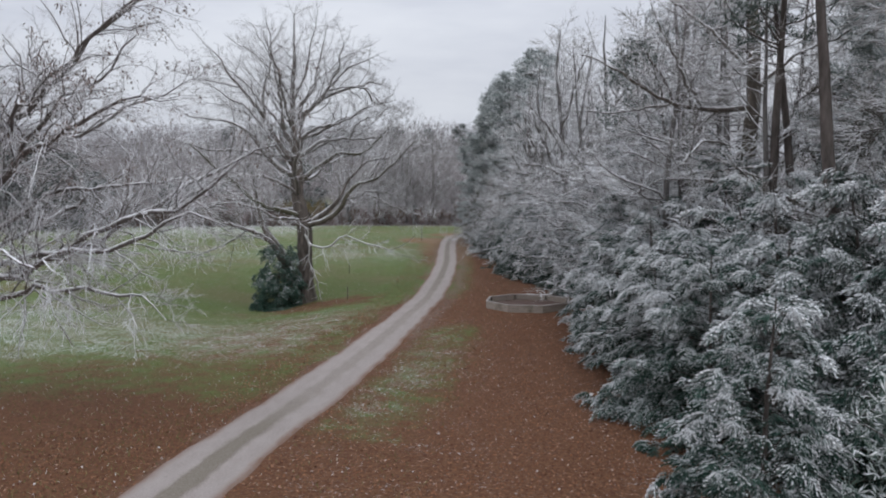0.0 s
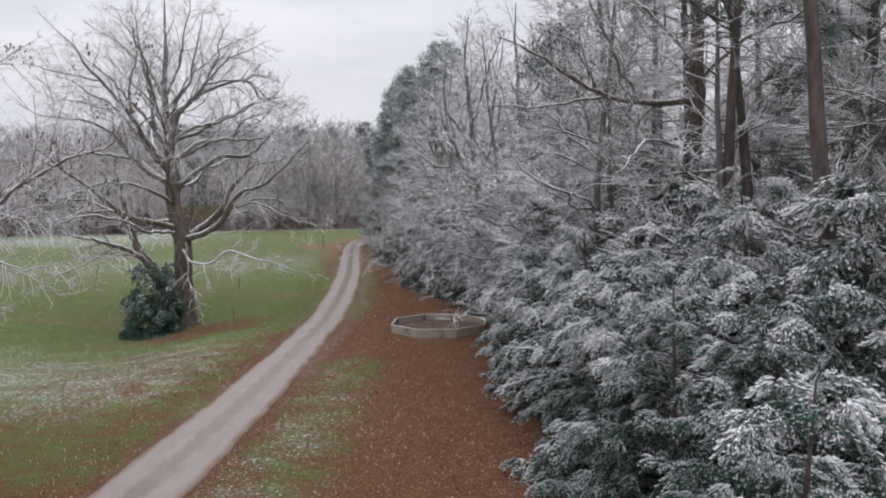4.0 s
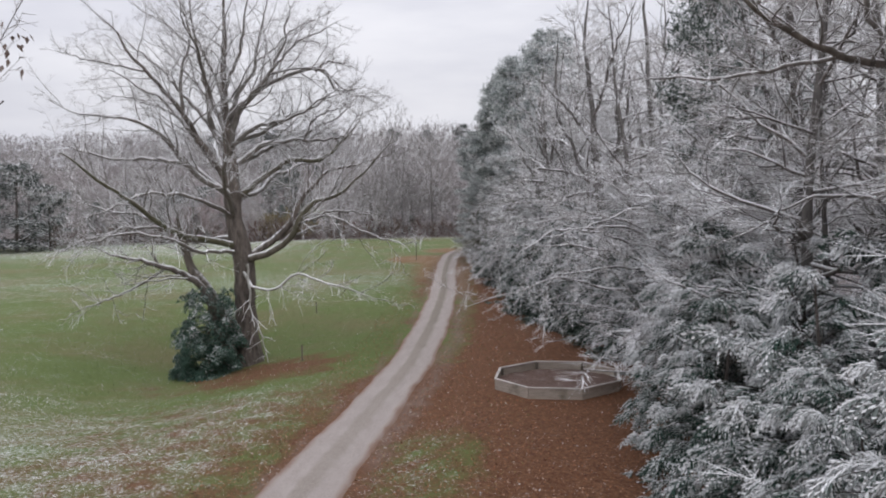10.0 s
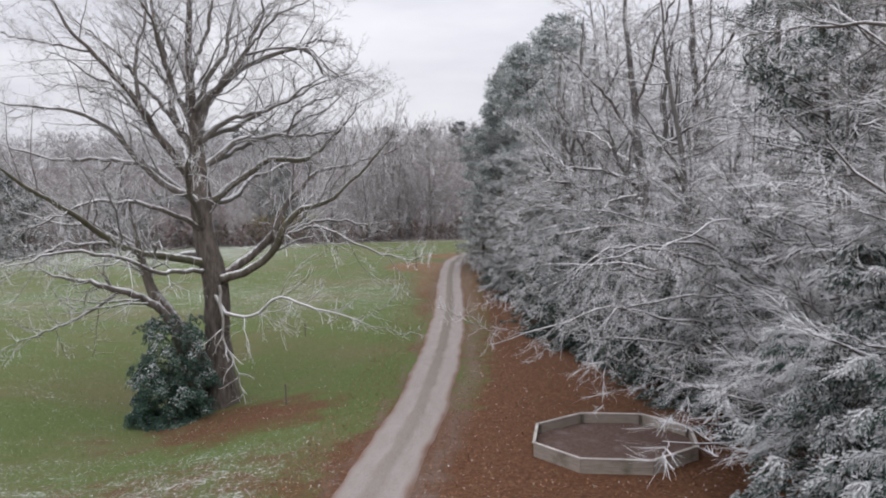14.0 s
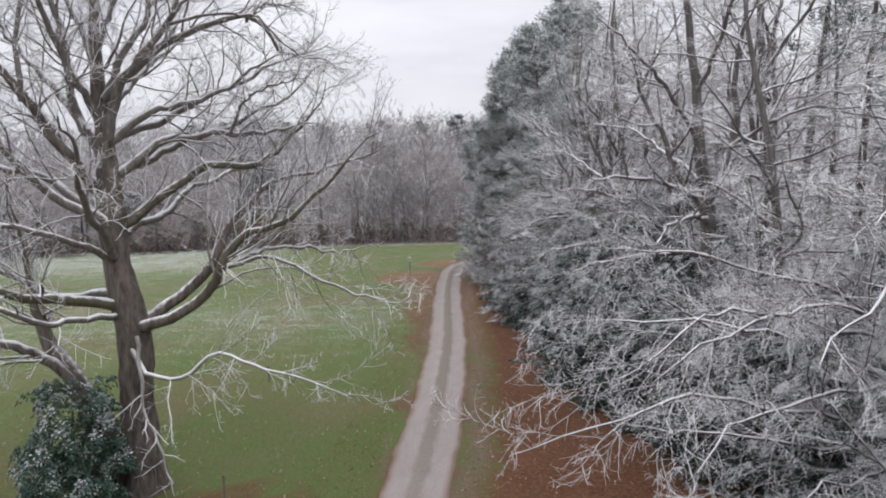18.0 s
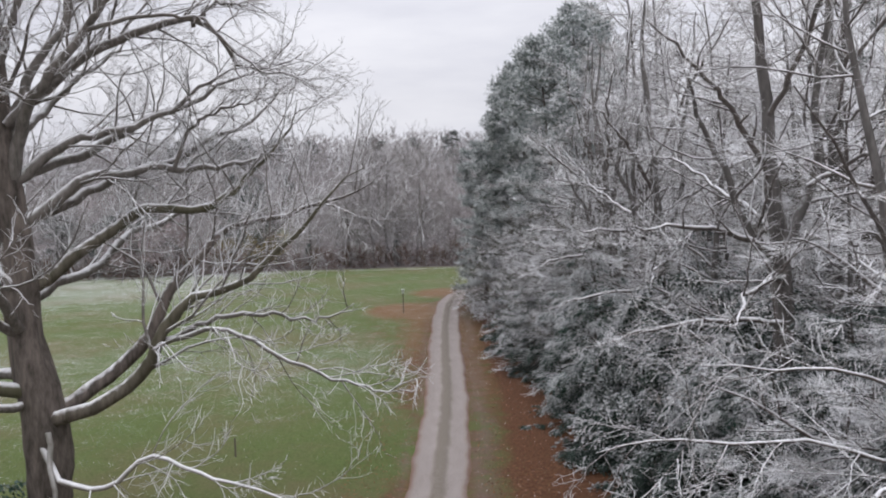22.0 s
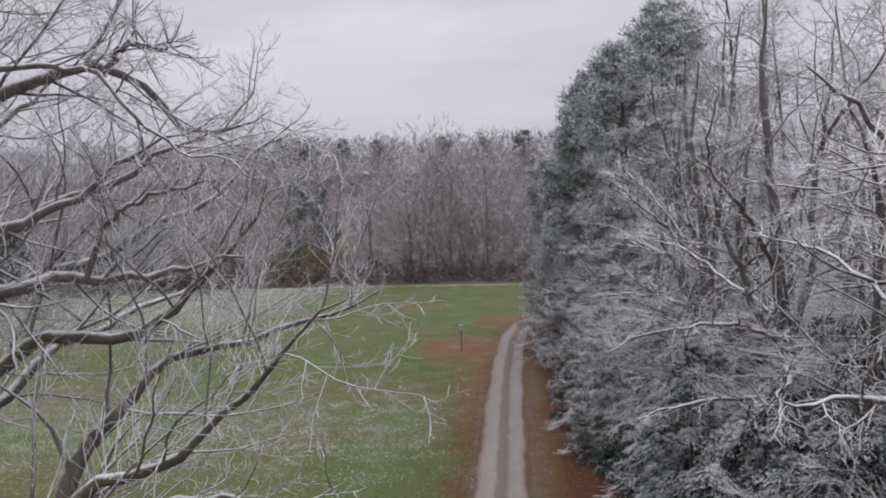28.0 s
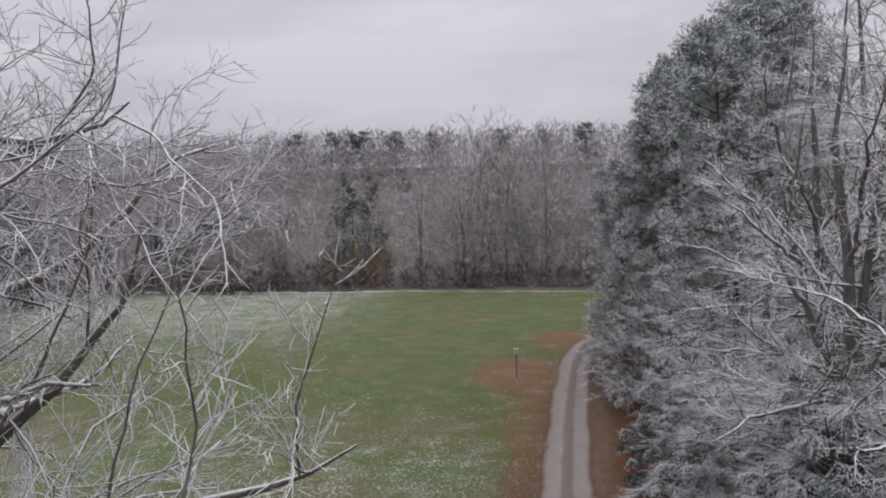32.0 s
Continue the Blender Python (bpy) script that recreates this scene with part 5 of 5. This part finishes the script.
tall = [fuzzy_tree("tall_tree", 51, 22, 0.28, 0.32, 30, tall_label, WOOD, 6, 4, 7, 0.022, 0.16, LM, 0.05, 0.5, 72, (0.035, 0.016), 1.15, 0.6, True),
        fuzzy_tree("tall_tree", 52, 24, 0.32, 0.28, 28, tall_label, WOOD, 6, 3, 7, 0.034, 0.14, LM, 0.15, 0.4, 66, (0.035, 0.02), 1.3, 0.5),
        fuzzy_tree("tall_tree", 53, 20, 0.26, 0.34, 28, tall_label, WOOD, 6, 3, 7, 0.034, 0.1, LM, 0.1, 0.45, 68, (0.035, 0.02), 1.3, 0.5)]
pine_label = "tall snow-dusted pine with a clumped green crown"
pines = [pine_tree("pine_tree", 61, 24, 4.2, 90, 3600, pine_label, 0.16, WOOD, FROST_PINE, tuft=0.62),
         pine_tree("pine_tree", 62, 21, 4.0, 60, 1100, pine_label, 0.12, WOOD, FROST_PINE, tuft=0.8)]
low_pine = pine_tree("pine_tree", 64, 17, 3.0, 60, 1300, "dark green pine among the snowy branches", 0.38, WOOD, PINE, 0.5)
place(low_pine, [(13.2, 56.2, 1.0)], prng, 1.5)
kinds = [[], [], [], [], []]
for y in np.arange(43, 128, 12):
    kinds[0].append((edge(y) + 5.0 + prng.uniform(-1, 1.5), y + prng.uniform(-2, 2), prng.uniform(0.75, 1.0)))
for y in np.arange(24, 165, 6.5):
    for dx in (9.0, 16):
        k = int(prng.choice([1, 2, 3, 4], p=[0.47, 0.47, 0.03, 0.03]))
        kinds[k].append((edge(y) + dx + prng.uniform(-2, 2), y + prng.uniform(-2.5, 2.5), prng.uniform(0.8, 1.1)))
kinds[4] += kinds[3] + [(25, 48, 1.0), (27, 33, 1.0), (20, 40, 1.0), (19.5, 28, 1.1)]
kinds[3] = [(4.6, 124.5, 0.64), (6.6, 121.5, 0.84), (8.6, 120.0, 0.90), (10.6, 118.0, 0.95), (9.6, 125.5, 0.9), (13.4, 116, 1.02), (15.5, 121, 1.1), (9.8, 111.0, 0.92)]
dark_pine = pine_tree("pine_tree", 63, 25, 3.4, 30, 360, "tall dark pine trunk with green boughs high up", 0.6, WOOD, PINE, 0.5)
place(dark_pine, [(13.2, 27.5, 1.0), (13.9, 37.5, 0.95), (15.8, 36.8, 0.9), (15.0, 24.0, 0.9), (17.0, 47.0, 1.0), (17.5, 75, 0.9), (18.0, 83.0, 1.0)], prng, 1.5)
for first, sp in zip(tall + pines, kinds):
    place(first, sp, prng, 2.5)

# ---- far woods beyond the field ----
FAR = "trees along the far edge of the field"
far_label = "leafless grey tree at the field's far edge"
FM = (FAR_BARK, FAR_BARK, FAR_TWIG)
far = [round_tree("far_tree", 71, 15, 4.4, 620, 6, 0.04, 1.3, far_label, FAR, FM),
       round_tree("far_tree", 72, 17, 4.0, 620, 6, 0.04, 1.35, far_label, FAR, FM),
       fuzzy_tree("far_tree", 73, 8, 0.14, 0.5, 16, "low leafless thicket tree at the field's far edge", FAR, 5, 4, 6, 0.05, 0.02, FM, 0.3, 0.0, 60, size=1.0)]
thin = round_tree("far_tree", 74, 15, 4.6, 280, 6, 0.06, 1.5, far_label, FAR, FM)
coarse = round_tree("far_tree", 78, 14, 5.2, 150, 6, 0.085, 1.6, far_label, FAR, FM)
far_pine = pine_tree("far_pine", 75, 15, 3.2, 50, 450, "dark green pine among the far trees", 0.05, FAR, FAR_GREEN, 1.0, 1)


def far_edge(x):
    return 181 - 0.0025 * min(x + 5, 0) ** 2 if x > -70 else 170 - (-70 - x) * 0.9


rows = [[], [], []]
x = -112.0
while x < 40:
    for dy, p in ((1.5, (0.1, 0.1, 0.8)), (7, (0.5, 0.5, 0.0))):
        if abs(x + 1 + 0.226 * 122) < 5:
            continue
        rows[int(prng.choice(3, p=p))].append((x + prng.uniform(-1.5, 1.5), far_edge(x) + dy + prng.uniform(-1.5, 2), prng.uniform(0.5, 0.92)))
    x += 4.8
rows[1] += [(-2, 186, 1.3), (-5.5, 188, 1.3), (-10, 187, 1.42), (-13, 190, 1.3)]
for first, sp in zip(far, rows):
    place(first, sp, prng, 2.5)
place(thin, [(-30, 196, 0.8)], prng)
place(coarse, [(-60, 262, 0.95)], prng)
place(far_pine, [(-31.5, 184.5, 0.42), (-28.5, 185.5, 0.36), (-25.0, 183.5, 0.3), (-70, 172, 0.6), (-63, 174, 0.5), (-44, 233, 0.7), (-38, 231, 0.66), (-32, 235, 0.6), (-78, 160, 1.1), (-71, 165, 0.95), (-86, 153, 1.15), (-94, 147, 1.1), (14, 215, 1.0), (-52, 176, 0.36), (-46, 177.5, 0.4), (-40, 178.5, 0.3), (-20, 181, 0.26), (-12, 181.5, 0.3), (-6, 182, 0.26)], prng, 2)

# broad evergreens on the skyline and above the bank
for px, py, wide_, high in [(-70, 284, 1.2, 0.72), (-61, 287, 1.1, 0.72), (-52, 285, 1.3, 0.74), (-55, 286, 1.2, 0.7), (-43, 285, 1.2, 0.72), (-34, 288, 1.1, 0.66), (-16, 288, 1.1, 0.68), (-5, 287, 1.0, 0.66), (6, 285, 1.2, 0.76), (-33.6, 198, 0.95, 0.8), (-31, 199.5, 0.85, 0.72), (-36.5, 200, 0.8, 0.6), (-28.5, 197, 0.6, 0.42), (-80, 157, 1.9, 1.0), (-75.5, 159, 1.9, 1.05), (-71, 160.5, 1.7, 0.92), (-66.5, 163, 1.4, 0.7), (-84.5, 154, 1.9, 1.0), (-60, 182, 1.3, 0.62), (-52, 184, 1.4, 0.6), (-46, 183.5, 1.4, 0.66)]:
    far_copy = copy_thing(far_pine, pose(px, py, ground_at(px, py), 0, 0, 57 * px))
    far_copy.scale = (wide_, wide_, high)

RED_TWIG = bark("reddish_twig", (0.27, 0.19, 0.19), (0.42, 0.33, 0.33), 3, 0.0, 2.0, 0.8)
red_tree = round_tree("far_tree", 79, 9, 4.4, 520, 7, 0.04, 1.1, "low leafless tree with reddish twigs", FAR, (FAR_BARK, FAR_BARK, RED_TWIG))
place(red_tree, [(-42, 179, 1.0), (-47, 178, 0.8)], prng)

OCHRE_TWIG = bark("ochre_twig", (0.15, 0.115, 0.05), (0.29, 0.225, 0.105), 3, 0.3, 2.2, 0.8)
bank_shrub = round_tree("bank_shrub", 87, 4.2, 2.6, 260, 8, 0.045, 0.9, "rounded ochre shrub on the bank behind the field", FAR, (FAR_BARK, FAR_BARK, OCHRE_TWIG))
place(bank_shrub, [(-29, 183, 1.0), (-32.5, 184.5, 1.15), (-26.5, 184.5, 0.9), (-30.5, 188, 1.25), (-34.5, 189, 1.1), (-28, 189.5, 1.1)], prng)
for px, py, size_, turn in ((-14, 186, 0.72, 20), (-8, 188, 0.78, 130), (-20.5, 187, 0.66, 250), (-2, 187, 0.7, 80), (-50, 184, 0.66, 310), (-59, 182, 0.72, 170), (-41, 186, 0.6, 45)):
    pale = copy_thing(fork_a, pose(px, py, ground_at(px, py), 0, 0, turn))
    pale.scale = (size_, size_, size_)
    tagged(pale, "leafless hardwood with snow along its limbs at the field's far edge", "tree", FAR)


def far_stuff():
    """The woods behind, row on row, up the slope to the skyline."""
    rng = np.random.default_rng(90)

    def gathered(root):
        one = []
        for o in root.children:
            me = o.data
            v = np.empty(len(me.vertices) * 3, np.float32)
            me.vertices.foreach_get("co", v)
            f = np.empty(len(me.loops), np.int32)
            me.loops.foreach_get("vertex_index", f)
            one.append((v.reshape(-1, 3), f.reshape(-1, 4)))
        return joined(one)

    near, back = gathered(thin), gathered(coarse)
    groups = []
    for dy, step in ((13, 7.0), (25, 7.0), (43, 6.0), (66, 5.2), (88, 3.9), (108, 3.2), (122, 3.2)):
        v, f = near if dy < 40 else back
        x = -125.0 - (dy if dy < 40 else 65)
        while x < 35 + dy * 0.2:
            a, s = rng.uniform(0, 6.28), rng.uniform(0.72, 0.88) if dy < 40 else rng.uniform(0.82, 1.0) if dy < 80 else rng.uniform(0.66, 0.84)
            px, py = x + rng.uniform(-2, 2), (far_edge(x) if dy < 40 else 180) + dy + rng.uniform(-5, 5)
            if not (abs(px + 1 + 0.226 * (py - 60)) < 7 and py < 228):
                m = np.array([[np.cos(a), -np.sin(a), 0], [np.sin(a), np.cos(a), 0], [0, 0, 1]]) * s
                groups.append((v @ m.T + np.array([px, py, ground_at(px, py)]), f))
            x += step
    ob = new("far_woods", mesh_np("far_woods", *joined(groups), FAR_TWIG))
    tagged(ob, "grey leafless woods rising behind the field", "woods", kind="stuff")


far_stuff()
brush = fuzzy_tree("far_brush", 77, 2.6, 0.05, 0.8, 10, "low brown brush at the field's far edge", FAR, 3, 3, 6, 0.06, 0.0, (FAR_BARK, FAR_BARK, BRUSH_TWIG), 0.5, 0.0, 50, (0.03, 0.025), 1.0)
place(brush, [(v, far_edge(v) - 0.5 + prng.uniform(-0.6, 0.8), prng.uniform(0.6, 1.2)) for v in np.arange(-110, 30, 2.4)], prng, 5)


# ---- deep wood behind the first trees ----
def deep_wood():
    rng = np.random.default_rng(91)
    src = fuzzy_tree("deep_tree", 76, 22, 0.3, 0.32, 18, "grey leafless tree deep in the wood", WOOD, 5, 3, 7, 0.05, 0.1, (FAR_BARK, FAR_BARK, SNOW_TWIG), 0.2, 0.3, 62, (0.06, 0.04), 1.6)
    spots = [(edge(y) + dx + rng.uniform(-2.5, 2.5), y + rng.uniform(-3, 3), rng.uniform(0.8, 1.1)) for y in np.arange(20, 160, 7.5) for dx in (22, 30)]
    place(src, spots, rng, 2)


deep_wood()


# ---- the octagonal bed ----
def build_bed():
    cx, cy, w = 5.70, 56.7, 2.70
    z0 = ground_at(cx, cy)
    root = tree_root("raised_bed", (cx, cy, z0), "weathered octagonal wooden raised bed with frosted rim on leaf litter", "raised bed")
    root.rotation_euler = (0, 0, radians(-9.4))
    side_len = 2 * w * math.tan(math.pi / 8)
    for i in range(8):
        a = i * math.pi / 4
        c = Vector((math.cos(a), math.sin(a), 0)) * (w - 0.03)
        turn = a + math.pi / 2
        for k in range(2):
            part("board", box_bm((side_len - 0.03, 0.05, 0.235), (c.x, c.y, 0.08 + 0.24 * k), 0.008, turn), BOARD, root)
        part("cap_board", box_bm((side_len + 0.05, 0.11, 0.04), (c.x, c.y, 0.46), 0.01, turn), CAP, root, "frosted pale cap board")
        q = Vector((math.cos(a + math.pi / 8), math.sin(a + math.pi / 8), 0)) * (w - 0.13) / math.cos(math.pi / 8)
        part("corner_post", box_bm((0.09, 0.09, 0.55), (q.x, q.y, 0.16), 0.008, a + math.pi / 8), POST, root)
    bm = bmesh.new()
    bmesh.ops.create_grid(bm, x_segments=30, y_segments=30, size=w)
    for v in list(bm.verts):
        r = max(abs(v.co.x * math.cos(i * math.pi / 4) + v.co.y * math.sin(i * math.pi / 4)) for i in range(4))
        if r > w - 0.06:
            v.co *= (w - 0.06) / r
        v.co.z = 0.1 + 0.05 * noise.noise(v.co * 1.5) + 0.03 * noise.noise(v.co * 5)
    part("soil", bm, SOIL, root, "bare dark soil with fallen leaves", True)


build_bed()


def build_post():
    x, y = -3.13, 125.7
    root = tree_root("bird_house", (x, y, ground_at(x, y)), "small pale bird house on a dark post in the field", "bird house")
    part("post", box_bm((0.10, 0.10, 2.0), (0, 0, 0.9), 0.012), POST, root)
    part("box", box_bm((0.26, 0.24, 0.36), (0, 0, 2.0), 0.012), PALE, root)
    bm = box_bm((0.36, 0.22, 0.03), (0, -0.09, 2.24), 0.006)
    bmesh.ops.rotate(bm, verts=bm.verts, cent=(0, 0, 2.24), matrix=Matrix.Rotation(radians(20), 3, "X"))
    part("roof", bm, PALE, root)


build_post()


def build_stake(x, y, tall):
    root = tree_root("stake", (x, y, ground_at(x, y)), "thin dark stake in the grass", "stake", "stakes in the field")
    part("shaft", box_bm((0.07, 0.07, tall), (0, 0, tall / 2 - 0.15), 0.01), POST, root)


build_stake(-9.2, 83.4, 1.0)
build_stake(-7.6, 67.5, 1.1)


# ---- fallen leaves and grass on the verges ----
def scatter_flat(name, n, lo, hi, size, mat, label, seed, keep, stand):
    """Small leaves or blades strewn over the ground, one sheet of stuff."""
    rng = np.random.default_rng(seed)
    p = np.column_stack([rng.uniform(lo[0], hi[0], n), rng.uniform(lo[1], hi[1], n)])
    p = p[keep(p[:, 0], p[:, 1], rng)]
    m = len(p)
    pos = np.column_stack([p, height(p[:, 0], p[:, 1]) + 0.02])
    a = rng.uniform(0, 6.28, m)
    way = np.stack([np.cos(a), np.sin(a), stand + rng.normal(0, 0.3, m)], -1)
    lv = np.array([(0, 0, 0), (0.5, 0.32, 0.1), (1, 0, 0.02), (0.5, -0.32, 0.05)]) if stand < 0.5 else np.array([(0, -0.06, 0), (0, 0.06, 0), (1, 0.03, 0.12), (1, -0.03, 0.12)])
    ob = new(name, mesh_np(name, *scatter(lv, np.array([[0, 1, 2, 3]]), pos, way, size * rng.uniform(0.6, 1.4, m), rng), mat, False))
    return tagged(ob, label, name.replace("_", " "), kind="stuff")


def litter_material(name, stops):
    m, n, l, b = material(name, 0.85)
    g = n.new("ShaderNodeNewGeometry")
    l.new(ramp(n, l, g.outputs["Random Per Island"], stops), b.inputs["Base Color"])
    return m


LITTER = litter_material("leaf_litter", [(0.0, (0.06, 0.022, 0.014)), (0.45, (0.18, 0.074, 0.034)), (0.85, (0.30, 0.155, 0.085)), (0.97, (0.38, 0.27, 0.21)), (1.0, (0.6, 0.58, 0.57))])
BLADES = litter_material("grass_blades", [(0.0, (0.05, 0.08, 0.02)), (0.6, (0.15, 0.17, 0.06)), (0.85, (0.27, 0.24, 0.12)), (1.0, (0.7, 0.72, 0.7))])


def on_verge(x, y, rng):
    o = x - lane_x(y)
    out = np.hypot(x - 5.72, y - 56.6) > 3.2
    near = rng.uniform(0, 1, len(x)) < np.clip(1.25 - y / 110, 0.1, 1)
    return (((o > 1.5) & (o < 15)) | ((o < -1.5) & (o > -4.0 - 8 * smoothstep(34, 22, y)))) & out & near


def on_grass(x, y, rng):
    o = x - lane_x(y)
    near = rng.uniform(0, 1, len(x)) < np.clip(1.15 - y / 100, 0.05, 1)
    return ((o < -1.6) | ((o > 1.6) & (rng.uniform(0, 1, len(x)) < 0.35) & (o < 7))) & near & (np.hypot(x - 5.72, y - 56.6) > 3.2)


scatter_flat("fallen_leaves", 150000, (-16, 18), (14, 115), 0.08, LITTER, "red-brown fallen leaves strewn along the lane", 6, on_verge, 0.1)
scatter_flat("grass_tufts", 130000, (-30, 20), (7, 110), 0.1, BLADES, "short green and straw-coloured grass", 7, on_grass, 0.9)
